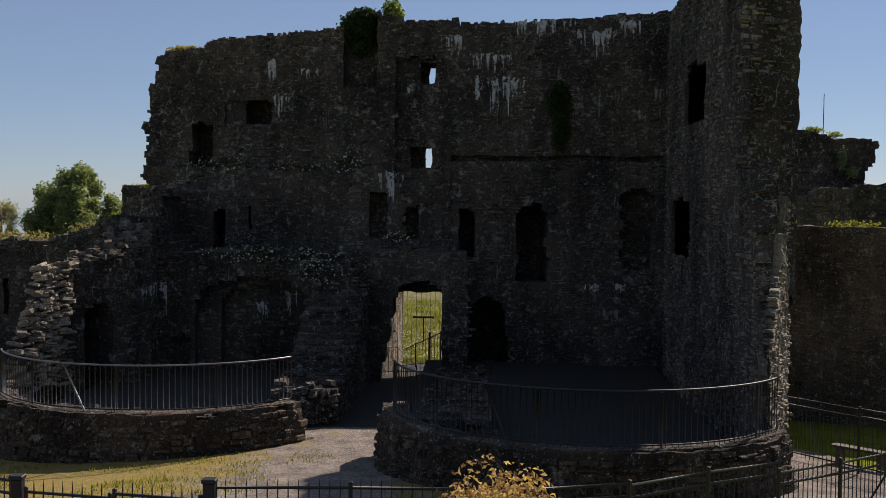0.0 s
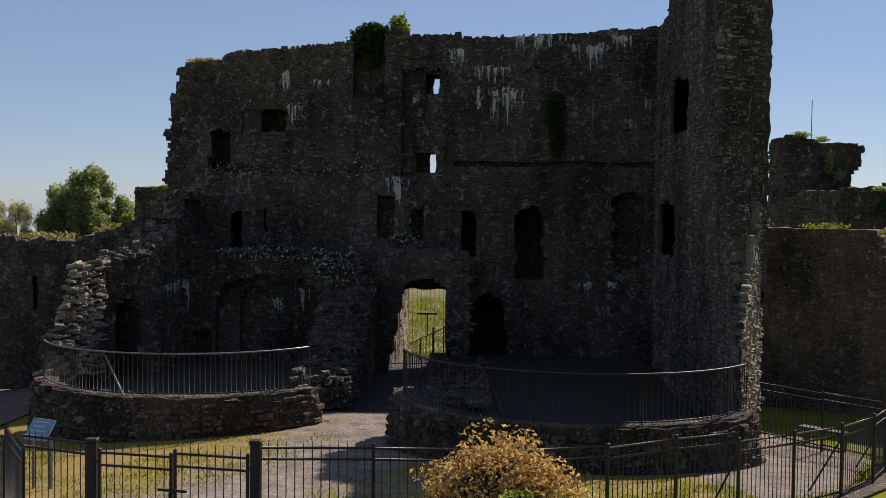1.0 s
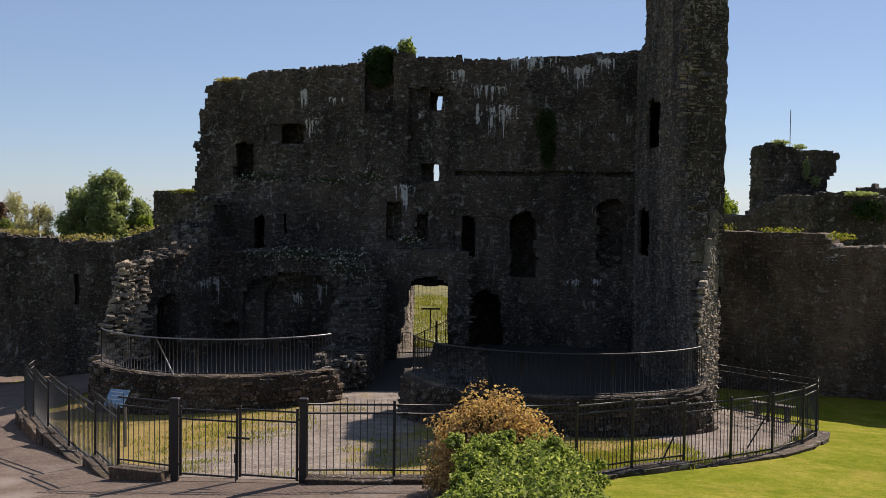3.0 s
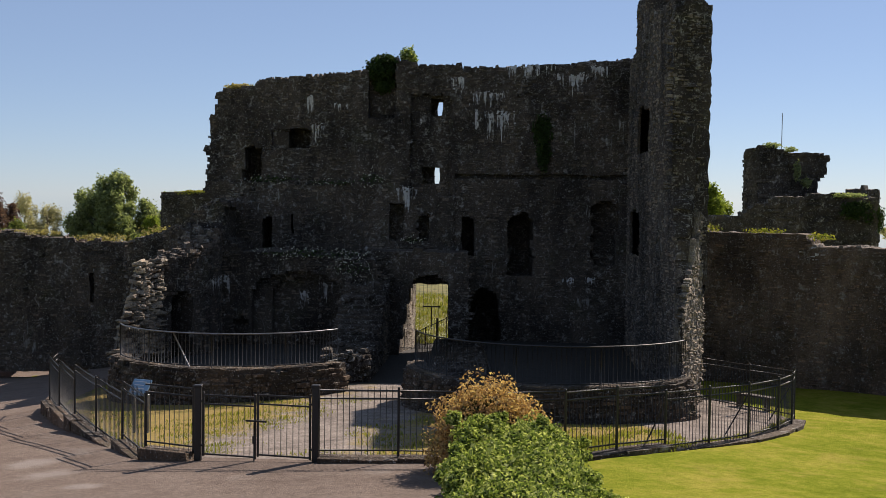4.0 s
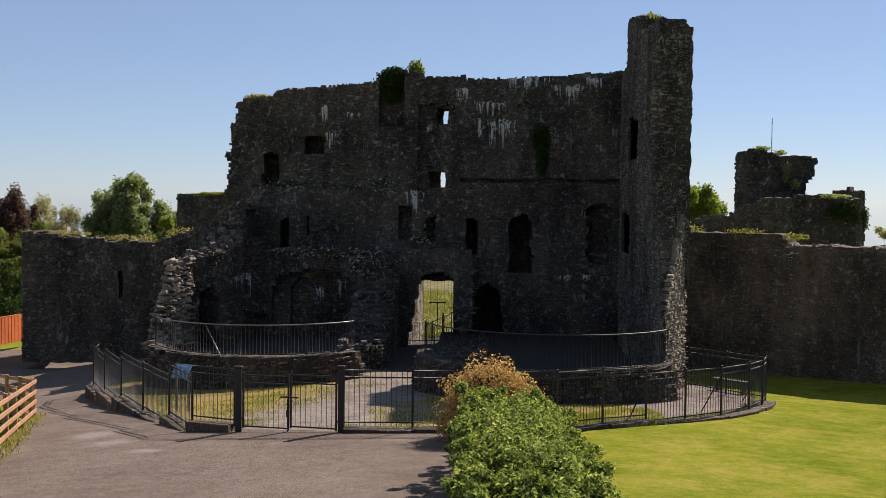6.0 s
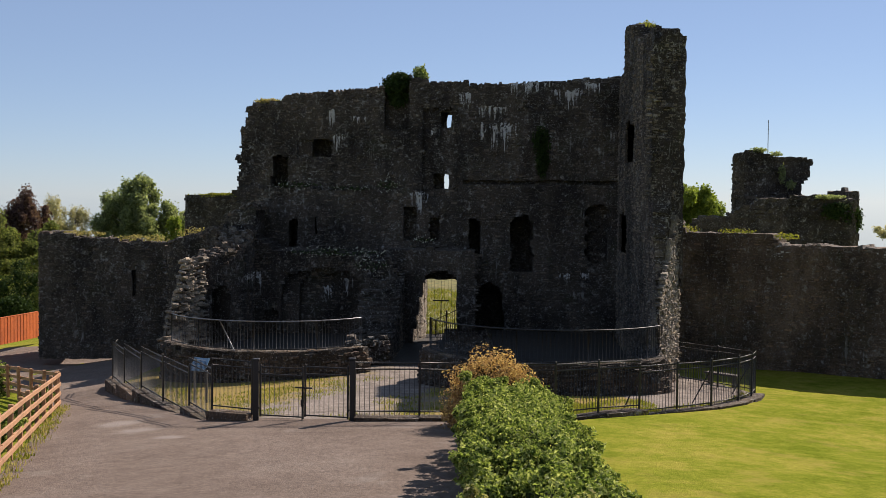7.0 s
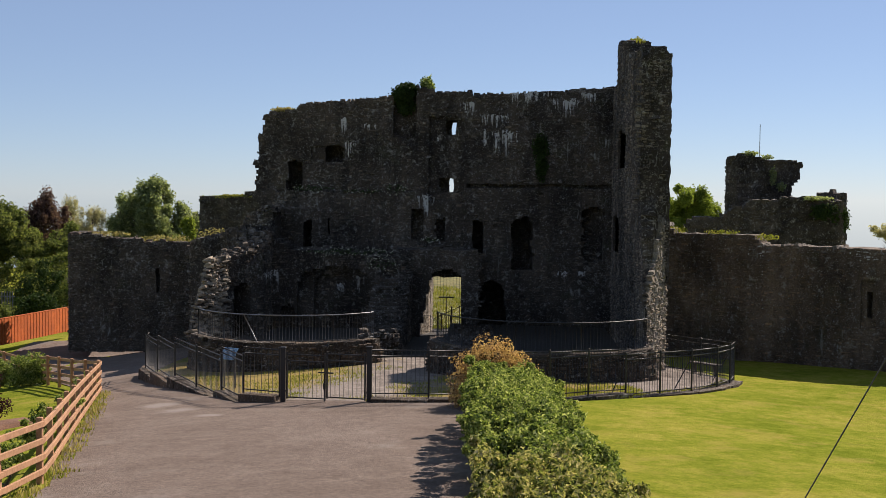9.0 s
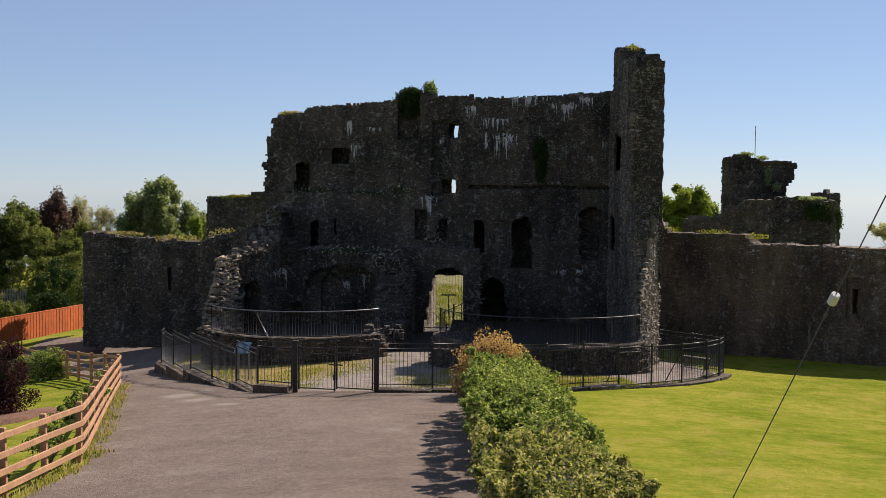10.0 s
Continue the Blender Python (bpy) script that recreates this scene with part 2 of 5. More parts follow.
OLIVE_LEAF = leaf_material("yellow_green_hedge_leaves", [(0.24, (0.03, 0.045, 0.012)), (0.46, (0.19, 0.215, 0.06)), (0.68, (0.43, 0.385, 0.17)), (0.88, (0.70, 0.59, 0.38))], 0.40)
PURPLE_LEAF = leaf_material("dark_purple_shrub_leaves", [(0.2, (0.020, 0.008, 0.010)), (0.6, (0.06, 0.022, 0.026)), (0.95, (0.10, 0.045, 0.04))], 0.2)
TREE_LEAF = leaf_material("tree_leaves", [(0.2, (0.12, 0.15, 0.085)), (0.5, (0.22, 0.255, 0.14)), (0.9, (0.36, 0.385, 0.23))], 0.55)
DARK_LEAF = leaf_material("dark_conifer_leaves", [(0.2, (0.055, 0.075, 0.025)), (0.5, (0.13, 0.155, 0.05)), (0.9, (0.25, 0.26, 0.10))], 0.5)
BRIGHT_LEAF = leaf_material("bright_tree_leaves", [(0.2, (0.10, 0.13, 0.03)), (0.55, (0.19, 0.24, 0.05)), (0.95, (0.29, 0.33, 0.09))], 0.5)
DRY_LEAF = leaf_material("dry_weed_leaves", [(0.2, (0.17, 0.15, 0.06)), (0.5, (0.31, 0.26, 0.12)), (0.9, (0.46, 0.38, 0.22))], 0.45)
PALE_LEAF = leaf_material("pale_spring_leaves", [(0.2, (0.24, 0.22, 0.15)), (0.6, (0.38, 0.35, 0.25)), (0.95, (0.50, 0.46, 0.36))], 0.5)
RED_LEAF = leaf_material("copper_beech_leaves", [(0.2, (0.06, 0.034, 0.040)), (0.6, (0.14, 0.085, 0.088)), (0.95, (0.22, 0.15, 0.14))], 0.45)
IVY_LEAF = leaf_material("ivy_leaves", [(0.2, (0.018, 0.032, 0.010)), (0.55, (0.038, 0.066, 0.018)), (0.95, (0.075, 0.11, 0.03))], 0.2)
WEED_LEAF = leaf_material("weed_leaves", [(0.2, (0.11, 0.14, 0.02)), (0.5, (0.20, 0.215, 0.035)), (0.8, (0.30, 0.26, 0.07)), (0.95, (0.34, 0.28, 0.12))], 0.4)
PETAL = leaf_material("white_flower_petals", [(0.2, (0.55, 0.54, 0.50)), (0.9, (0.78, 0.77, 0.72))], 0.3)


def lawn_material():
    m, n, l, b = nodes_of("mown_grass")
    p = where(n)
    fine = noise_of(n, l, p, 26, 6, 0.8)
    tuft = noise_of(n, l, p, 7.5, 5, 0.75)
    mid = noise_of(n, l, p, 1.7, 5, 0.7)
    broad = noise_of(n, l, p, 0.33, 4, 0.6)
    f = maths(n, l, "ADD", maths(n, l, "MULTIPLY", mid, 0.5), maths(n, l, "MULTIPLY", broad, 0.5))
    c = ramp(n, l, f, [(0.38, (0.115, 0.145, 0.016)), (0.5, (0.180, 0.197, 0.026)), (0.61, (0.255, 0.232, 0.046))])
    c = mixc(n, l, 0.42, c, ramp(n, l, tuft, [(0.34, (0.60, 0.65, 0.6)), (0.64, (1.38, 1.32, 1.3))]), "MULTIPLY")
    c = mixc(n, l, 0.6, c, ramp(n, l, fine, [(0.3, (0.45, 0.48, 0.4)), (0.68, (1.4, 1.38, 1.3))]), "MULTIPLY")
    dry = noise_of(n, l, p, 0.8, 4, 0.65)
    c = mixc(n, l, ramp(n, l, dry, [(0.55, (0, 0, 0)), (0.72, (0.6, 0.6, 0.6))]), c, (0.29, 0.225, 0.06))
    l.new(c, b.inputs["Base Color"])
    b.inputs["Roughness"].default_value = 1.0
    b.inputs["Specular IOR Level"].default_value = 0.0
    relief(n, l, b, maths(n, l, "ADD", fine, tuft), 0.7, 0.025)
    return m


def asphalt_material():
    m, n, l, b = nodes_of("worn_asphalt")
    p = where(n)
    fine = noise_of(n, l, p, 60, 5, 0.85)
    grit = noise_of(n, l, p, 13, 6, 0.8)
    mid = noise_of(n, l, p, 2.4, 5, 0.75)
    broad = noise_of(n, l, p, 0.4, 5, 0.65)
    c = ramp(n, l, maths(n, l, "ADD", maths(n, l, "MULTIPLY", mid, 0.45), maths(n, l, "MULTIPLY", broad, 0.55)),
             [(0.35, (0.125, 0.098, 0.082)), (0.5, (0.165, 0.132, 0.112)), (0.66, (0.205, 0.170, 0.147))])
    c = mixc(n, l, 0.85, c, ramp(n, l, grit, [(0.32, (0.6, 0.6, 0.6)), (0.68, (1.32, 1.3, 1.28))]), "MULTIPLY")
    c = mixc(n, l, 0.95, c, ramp(n, l, fine, [(0.32, (0.45, 0.44, 0.44)), (0.68, (1.5, 1.48, 1.45))]), "MULTIPLY")
    chip = noise_of(n, l, p, 31, 2, 0.5)
    c = mixc(n, l, ramp(n, l, chip, [(0.74, (0, 0, 0)), (0.80, (0.7, 0.7, 0.7))]), c, (0.40, 0.37, 0.33))
    dust = noise_of(n, l, p, 0.55, 5, 0.65)
    c = mixc(n, l, ramp(n, l, dust, [(0.60, (0, 0, 0)), (0.70, (0.5, 0.5, 0.5))]), c, (0.235, 0.205, 0.18))
    for centre, size in (((-8.3, 14.0, 0.4), (0.9, 1.1, 3)), ((-7.4, 12.4, 0.5), (0.8, 0.9, 3)), ((-6.3, 10.9, 0.6), (0.6, 0.5, 3))):
        mp = n.new("ShaderNodeMapping")
        mp.vector_type = "TEXTURE"
        mp.inputs["Location"].default_value, mp.inputs["Scale"].default_value = centre, size
        l.new(p, mp.inputs["Vector"])
        ln = n.new("ShaderNodeVectorMath")
        ln.operation = "LENGTH"
        l.new(mp.outputs[0], ln.inputs[0])
        fall = maths(n, l, "SUBTRACT", 1.0, ln.outputs["Value"], True)
        c = mixc(n, l, ramp(n, l, maths(n, l, "MULTIPLY", fall, noise_of(n, l, p, 2.6, 4, 0.65)), [(0.12, (0, 0, 0)), (0.40, (0.5, 0.5, 0.5))]), c, (0.31, 0.28, 0.255))
    oil = noise_of(n, l, p, 1.5, 4, 0.65)
    c = mixc(n, l, ramp(n, l, oil, [(0.66, (0, 0, 0)), (0.74, (0.5, 0.5, 0.5))]), c, (0.055, 0.042, 0.038))
    l.new(c, b.inputs["Base Color"])
    b.inputs["Roughness"].default_value = 0.97
    b.inputs["Specular IOR Level"].default_value = 0.08
    relief(n, l, b, maths(n, l, "ADD", fine, grit), 0.8, 0.015)
    return m


def gravel_material():
    m, n, l, b = nodes_of("weedy_gravel")
    p = where(n)
    v = n.new("ShaderNodeTexVoronoi")
    v.inputs["Scale"].default_value = 26
    l.new(p, v.inputs["Vector"])
    c = mixc(n, l, 0.8, ramp(n, l, noise_of(n, l, p, 2, 4, 0.6), [(0.35, (0.165, 0.140, 0.122)), (0.65, (0.275, 0.236, 0.205))]),
             ramp(n, l, v.outputs["Color"], [(0.1, (0.5, 0.5, 0.5)), (0.9, (1.3, 1.3, 1.3))]), "MULTIPLY")
    sep = n.new("ShaderNodeSeparateXYZ")
    l.new(p, sep.inputs[0])
    # the trodden way runs from the gate to the passage; growth takes over beside it
    way = maths(n, l, "ABSOLUTE", maths(n, l, "SUBTRACT", sep.outputs[0], maths(n, l, "ADD", maths(n, l, "MULTIPLY", sep.outputs[1], 0.19), -6.3)))
    k = maths(n, l, "ADD", maths(n, l, "MULTIPLY", way, 0.15), maths(n, l, "MULTIPLY", noise_of(n, l, p, 1.1, 5, 0.7), 0.9))
    k = maths(n, l, "SUBTRACT", k, ramp(n, l, maths(n, l, "MULTIPLY", sep.outputs[0], 0.1), [(0.40, (0, 0, 0)), (0.52, (1, 1, 1))]))
    k = maths(n, l, "SUBTRACT", k, ramp(n, l, maths(n, l, "MULTIPLY", sep.outputs[0], 0.1), [(0.44, (0, 0, 0)), (0.60, (1, 1, 1))]))
    grass = ramp(n, l, noise_of(n, l, p, 7, 5, 0.7), [(0.3, (0.12, 0.14, 0.03)), (0.48, (0.24, 0.175, 0.05)), (0.75, (0.34, 0.235, 0.09))])
    c = mixc(n, l, ramp(n, l, k, [(0.66, (0, 0, 0)), (0.86, (0.9, 0.9, 0.9))]), c, grass)
    l.new(c, b.inputs["Base Color"])
    b.inputs["Roughness"].default_value = 1.0
    b.inputs["Specular IOR Level"].default_value = 0.05
    relief(n, l, b, v.outputs["Distance"], 0.8, 0.02)
    return m


LAWN, ASPHALT, GRAVEL = lawn_material(), asphalt_material(), gravel_material()
MEADOW = plain_material("dry_meadow_grass", (0.075, 0.085, 0.018), (0.22, 0.185, 0.055), 1.0, 0.0, 2.2, 0.8, 0.05)
SOIL = plain_material("brown_garden_soil", (0.10, 0.05, 0.028), (0.19, 0.095, 0.055), 1.0, 0.0, 20, 0.8, 0.03)
# near-black earth: the shade in passage and tower bases is put into its colour
RUBBLE_FLOOR = plain_material("shaded_earth_and_gravel", (0.012, 0.011, 0.009), (0.036, 0.031, 0.025), 0.95, 0.0, 9, 0.8, 0.03)


# ---- building helpers ----
def mesh_of(name, verts, faces, material, smooth=False):
    me = bpy.data.meshes.new(name)
    me.from_pydata([tuple(v) for v in verts], [], [tuple(f) for f in faces])
    me.materials.append(material)
    if smooth:
        me.polygons.foreach_set("use_smooth", [True] * len(me.polygons))
    me.update()
    return me


def put(name, me, parent=None, m=None, label=""):
    ob = new(name, me)
    if parent:
        ob.parent = parent
    if m is not None:
        ob.matrix_local = m
    return tagged(ob, label)


def thing(name, label, category, group="", kind="", at=(0, 0, 0)):
    ob = new(name)
    ob.empty_display_size = 0.2
    ob.location = at
    return tagged(ob, label, category, group, kind)


def bm_mesh(name, bm, material, smooth=False):
    me = bpy.data.meshes.new(name)
    bm.to_mesh(me)
    bm.free()
    me.materials.append(material)
    if smooth:
        me.polygons.foreach_set("use_smooth", [True] * len(me.polygons))
    return me


def box_bm(bm, sx, sy, sz, m=Matrix(), bevel=0.0):
    made = bmesh.ops.create_cube(bm, size=1.0, matrix=m @ Matrix.Diagonal((sx, sy, sz, 1)))
    if bevel:
        es = list({e for v in made["verts"] for e in v.link_edges})
        bmesh.ops.bevel(bm, geom=es, offset=bevel, segments=1, affect="EDGES")
    return bm


def box_mesh(name, sx, sy, sz, material, bevel=0.0, base=False):
    """A box round its middle; base: standing on its origin."""
    bm = bmesh.new()
    box_bm(bm, sx, sy, sz, Matrix.Translation((0, 0, sz / 2 if base else 0)), bevel)
    return bm_mesh(name, bm, material)


def tube_mesh(name, points, radius, material, sides=8, cap=True):
    """A round bar swept along a line of points."""
    pts = [Vector(p) for p in points]
    verts, faces = [], []
    for i, p in enumerate(pts):
        d = (pts[min(i + 1, len(pts) - 1)] - pts[max(i - 1, 0)]).normalized()
        a = d.cross(Vector((0, 0, 1)) if abs(d.z) < 0.9 else Vector((1, 0, 0))).normalized()
        b = d.cross(a)
        r = radius[i] if isinstance(radius, (list, tuple)) else radius
        for k in range(sides):
            t = 2 * math.pi * k / sides
            verts.append(p + r * (math.cos(t) * a + math.sin(t) * b))
    for i in range(len(pts) - 1):
        for k in range(sides):
            k2 = (k + 1) % sides
            faces.append((i * sides + k, i * sides + k2, (i + 1) * sides + k2, (i + 1) * sides + k))
    if cap:
        faces.append(tuple(range(sides)))
        faces.append(tuple((len(pts) - 1) * sides + k for k in reversed(range(sides))))
    return mesh_of(name, verts, faces, material, True)


def lerp_at(x, table):
    xs, ys = zip(*table)
    return float(np.interp(x, xs, ys))


def wob(p, amount, scale=3.0):
    """A small steady displacement that depends on the place alone."""
    q = Vector(p) * scale
    return Vector(noise.noise_vector(q)) * amount


def ground_z(x, y):
    side = min(0.0045 * x * x, 0.5 if x > 0 else 1.4)
    if x > 0:
        side -= min(0.0028 * x * x, 0.3) * min(max((y - 12) / 8, 0), 1)
    far = -0.5 * min(max(0.0, y - 36) / 6, 1) + min(max(0.0, y - 45) * 0.085, 2.0) * min(max((x + 24) / 8, 0), 1) - max(0.0, y - 85) * 0.05
    return max(1.5 - 0.068 * y, -0.03 * max(0.0, min(y, 36.0) - 22.0)) - side + far


# ---- rubble walls ----
def ruin_wall(name, place, u0, u1, z0, z1, cell, shape, material, rough=0.05):
    """A wall built of cells: shape(u, z) gives None or (front, back) depths; place(u, z, d) maps to the world."""
    nu, nz = int(round((u1 - u0) / cell)), int(round((z1 - z0) / cell))
    cells = {}
    for i in range(nu):
        for j in range(nz):
            s = shape(u0 + (i + 0.5) * cell, z0 + (j + 0.5) * cell)
            if s:
                cells[i, j] = s
    verts, index, faces = [], {}, []

    def vert(u, z, d):
        key = (round(u * 200), round(z * 200), round(d * 200))
        if key not in index:
            p = Vector(place(u, z, d))
            index[key] = len(verts)
            verts.append(p + wob(p, rough, 2.7) + wob(p, rough * 0.6, 9.0))
        return index[key]

    def quad(*ps):
        q = [vert(*p) for p in ps]
        if len(set(q)) > 2:
            faces.append(q)

    for (i, j), (f, b) in cells.items():
        ua, ub, za, zb = u0 + i * cell, u0 + (i + 1) * cell, z0 + j * cell, z0 + (j + 1) * cell
        quad((ua, za, f), (ub, za, f), (ub, zb, f), (ua, zb, f))
        quad((ua, za, b), (ua, zb, b), (ub, zb, b), (ub, za, b))
        for (di, dj, e1, e2) in ((-1, 0, (ua, za), (ua, zb)), (1, 0, (ub, zb), (ub, za)), (0, -1, (ub, za), (ua, za)), (0, 1, (ua, zb), (ub, zb))):
            o = cells.get((i + di, j + dj))
            spans = [(f, b)] if o is None else [(f, o[0])] * (o[0] > f + 1e-4) + [(o[1], b)] * (o[1] < b - 1e-4)
            for a, c in spans:
                quad((*e1, a), (*e2, a), (*e2, c), (*e1, c))
    me = mesh_of(name, verts, faces, material)
    return me


def stone_box(verts, faces, place, u, z, w, h, d, proud, rnd):
    """One rough block: its face pillowed and a little skewed."""
    k = len(verts)
    j = lambda a: rnd.uniform(-a, a)
    back = [(u - w / 2, z - h / 2), (u + w / 2, z - h / 2), (u + w / 2, z + h / 2), (u - w / 2, z + h / 2)]
    for a, c in back:
        verts.append(place(a + j(0.012), c + j(0.008), d + 0.06))
    t = j(0.3) * proud
    for n_, (a, c) in enumerate(back):
        ea, ec = 0.018 + rnd.random() * 0.02, 0.012 + rnd.random() * 0.012
        verts.append(place(a + (ea if n_ in (0, 3) else -ea), c + (ec if n_ < 2 else -ec), d - proud + (t if n_ in (0, 3) else -t) + j(0.008)))
    faces += [(k + 4, k + 5, k + 6, k + 7), (k, k + 1, k + 5, k + 4), (k + 1, k + 2, k + 6, k + 5), (k + 2, k + 3, k + 7, k + 6), (k + 3, k, k + 4, k + 7)]


def courses(name, place, u0, u1, z0, z1, shape, material, seed, hmin=0.05, hmax=0.12, lmin=0.10, lmax=0.36, proud=(-0.03, 0.05), skip=0.25):
    """Coursed rubble over a wall's face, all blocks of one mesh."""
    rnd = random.Random(seed)
    verts, faces = [], []
    z = z0
    while z < z1:
        h = rnd.uniform(hmin, hmax)
        u = u0 - rnd.random() * 0.3
        while u < u1:
            w = (lmin + (lmax - lmin) * rnd.random() ** 1.6) * (0.75 + 2.0 * h)
            hh = h * rnd.uniform(0.5, 1.15)
            zc = z + h / 2 + 0.06 * math.sin(u * 0.9 + z * 0.35) + 0.05 * noise.noise(Vector((u * 0.8, z * 0.8, seed))) + rnd.uniform(-0.02, 0.02)
            s = shape(u + w / 2, zc)
            if s and rnd.random() > skip:
                near = [shape(u + w * a, zc + h * c) for a in (0.05, 0.95) for c in (-0.42, 0.42)]
                if sum(1 for q in near if q and abs(q[0] - s[0]) < 0.02) >= 3:
                    stone_box(verts, faces, place, u + w / 2, zc, w * 0.96, hh, s[0], rnd.uniform(*proud) * (1.6 if rnd.random() < 0.08 else 1), rnd)
            u += w
        z += h
    return mesh_of(name, verts, faces, material)


def capping(name, place, u0, u1, shape, material, seed, step=(0.12, 0.42), high=(0.02, 0.13), z_from=14.0):
    """Loose rough stones along a wall's ragged top, joined."""
    r = random.Random(seed)
    verts, faces = [], []
    u = u0
    while u < u1:
        w = r.uniform(*step)
        z = z_from
        while z > -1 and not shape(u + w / 2, z):
            z -= 0.07
        s = shape(u + w / 2, z)
        if s:
            rows = max(1, int((s[1] - s[0]) / 0.4))
            for k in range(rows):
                h = r.uniform(*high)
                a, c = s[0] + (s[1] - s[0]) * k / rows, s[0] + (s[1] - s[0]) * (k + 0.92) / rows
                k0 = len(verts)
                for zz, q in ((z - 0.12, -0.01), (z + h, 0.05)):
                    for uu, dd in ((u + q, a + q), (u + w * 0.94 - q, a + q), (u + w * 0.94 - q, c - q), (u + q, c - q)):
                        verts.append(place(uu + r.uniform(-0.02, 0.02), zz + r.uniform(-0.03, 0.03), dd + r.uniform(-0.03, 0.03)))
                faces += [(k0 + 4, k0 + 5, k0 + 6, k0 + 7)] + [(k0 + i, k0 + (i + 1) % 4, k0 + 4 + (i + 1) % 4, k0 + 4 + i) for i in range(4)]
        u += w
    return mesh_of(name, verts, faces, material)


def loose_stone_meshes(count, material, seed, flat=0.45, loose=1.0):
    """A few rough block shapes, unit long, to be scaled."""
    rnd = random.Random(seed)
    out = []
    for _ in range(count):
        bm = bmesh.new()
        box_bm(bm, 1.0, 0.8, flat, Matrix(), 0.09)
        for v in bm.verts:
            v.co += Vector((rnd.uniform(-0.06, 0.06), rnd.uniform(-0.06, 0.06), rnd.uniform(-0.05, 0.05))) * loose
        out.append(bm_mesh("stone", bm, material))
    return out


def build_wall(name, label, place, u0, u1, z0, z1, cell, shape, core, stone, seed, parent=None, category="", kind="", cap=None, cap_high=(0.02, 0.13), **kw):
    wall = put(name, ruin_wall(name, place, u0, u1, z0, z1, cell, shape, core), parent)
    tagged(wall, label, category, "", kind)
    st = put("masonry", courses("masonry", place, u0, u1, z0, z1, shape, stone, seed, **kw), wall)
    tagged(st, "", "", "", "stuff")
    if cap:
        tagged(put("capping", capping("capping", place, u0, u1, shape, cap, seed, high=cap_high, z_from=z1), wall), "", "", "", "stuff")
    return wall


def rubble(name, points, material, seed, size=(0.14, 0.4), flat=(0.06, 0.16), parent=None, m=None):
    """Rough loose blocks lying at the given points, joined."""
    r = random.Random(seed)
    verts, faces = [], []
    for p in points:
        L, W, H = r.uniform(*size), r.uniform(*size) * 0.7, r.uniform(*flat)
        rot = Euler((r.uniform(-0.25, 0.25), r.uniform(-0.25, 0.25), r.uniform(0, 6.28))).to_matrix()
        k = len(verts)
        for z in (-1, 1):
            for x, y in ((-1, -1), (1, -1), (1, 1), (-1, 1)):
                q = 0.8 if z > 0 else 1.0
                verts.append(Vector(p) + rot @ Vector((x * L / 2 * q * r.uniform(0.8, 1.1), y * W / 2 * q * r.uniform(0.8, 1.1), z * H / 2)))
        faces += [(k + 4, k + 5, k + 6, k + 7), (k + 3, k + 2, k + 1, k)] + [(k + i, k + (i + 1) % 4, k + 4 + (i + 1) % 4, k + 4 + i) for i in range(4)]
    return tagged(put(name, mesh_of(name, verts, faces, material), parent, m), "", "", "", "stuff")


# ---- foliage ----
def leaf_cloud(name, blobs, count, size, material, seed, shell=0.5, clump=0, up=0.35):
    """Many small bent leaves through uneven blobs (x, y, z, rx, ry, rz); more of them near the outside."""
    rnd = random.Random(seed)
    verts, faces = [], []
    wts = [b[3] * b[4] + b[4] * b[5] + b[3] * b[5] for b in blobs]
    if clump:
        many = []
        for _ in range(clump):
            b = rnd.choices(blobs, wts)[0]
            d = Vector((rnd.gauss(0, 1), rnd.gauss(0, 1), rnd.gauss(0, 1) + 0.3)).normalized()
            r = rnd.uniform(0.45, 0.97)
            q = rnd.uniform(0.26, 0.44) * min(b[3], b[4]) + 0.02
            many.append((b[0] + d.x * b[3] * r, b[1] + d.y * b[4] * r, b[2] + d.z * b[5] * r, q, q, q * 0.8))
        blobs = many + [(b[0], b[1], b[2], b[3] * 0.72, b[4] * 0.72, b[5] * 0.72) for b in blobs]
        wts = [1.0] * len(many) + [0.30 * len(many) / len(wts)] * len(wts)
    for _ in range(count):
        b = rnd.choices(blobs, wts)[0]
        d = Vector((rnd.gauss(0, 1), rnd.gauss(0, 1), rnd.gauss(0, 1))).normalized()
        lump = 0.82 + 0.42 * noise.noise(Vector((b[0] + d.x * 1.7, b[1] + d.y * 1.7, b[2] + d.z * 1.7 + seed)) * 1.3) + 0.22 * noise.noise(d * 5.3 + Vector((b[0], b[1], seed)))
        r = lump * (shell + (1 - shell) * rnd.random() ** 0.55)
        p = Vector((b[0] + d.x * b[3] * r, b[1] + d.y * b[4] * r, b[2] + d.z * b[5] * r))
        s = size * rnd.uniform(0.6, 1.35)
        n_ = (d * 0.7 + Vector((rnd.uniform(-1, 1), rnd.uniform(-1, 1), rnd.uniform(-1, 1) + up))).normalized()
        a = n_.cross(Vector((rnd.uniform(-1, 1), rnd.uniform(-1, 1), rnd.uniform(-1, 1)))).normalized()
        c = n_.cross(a)
        k = len(verts)
        bend = n_ * s * 0.18
        verts += [p - a * s * 0.5, p + c * s * 0.3 + bend, p + a * s * 0.55 - bend * 0.5, p - c * s * 0.3 + bend]
        faces += [(k, k + 1, k + 2, k + 3)]
    return mesh_of(name, verts, faces, material)


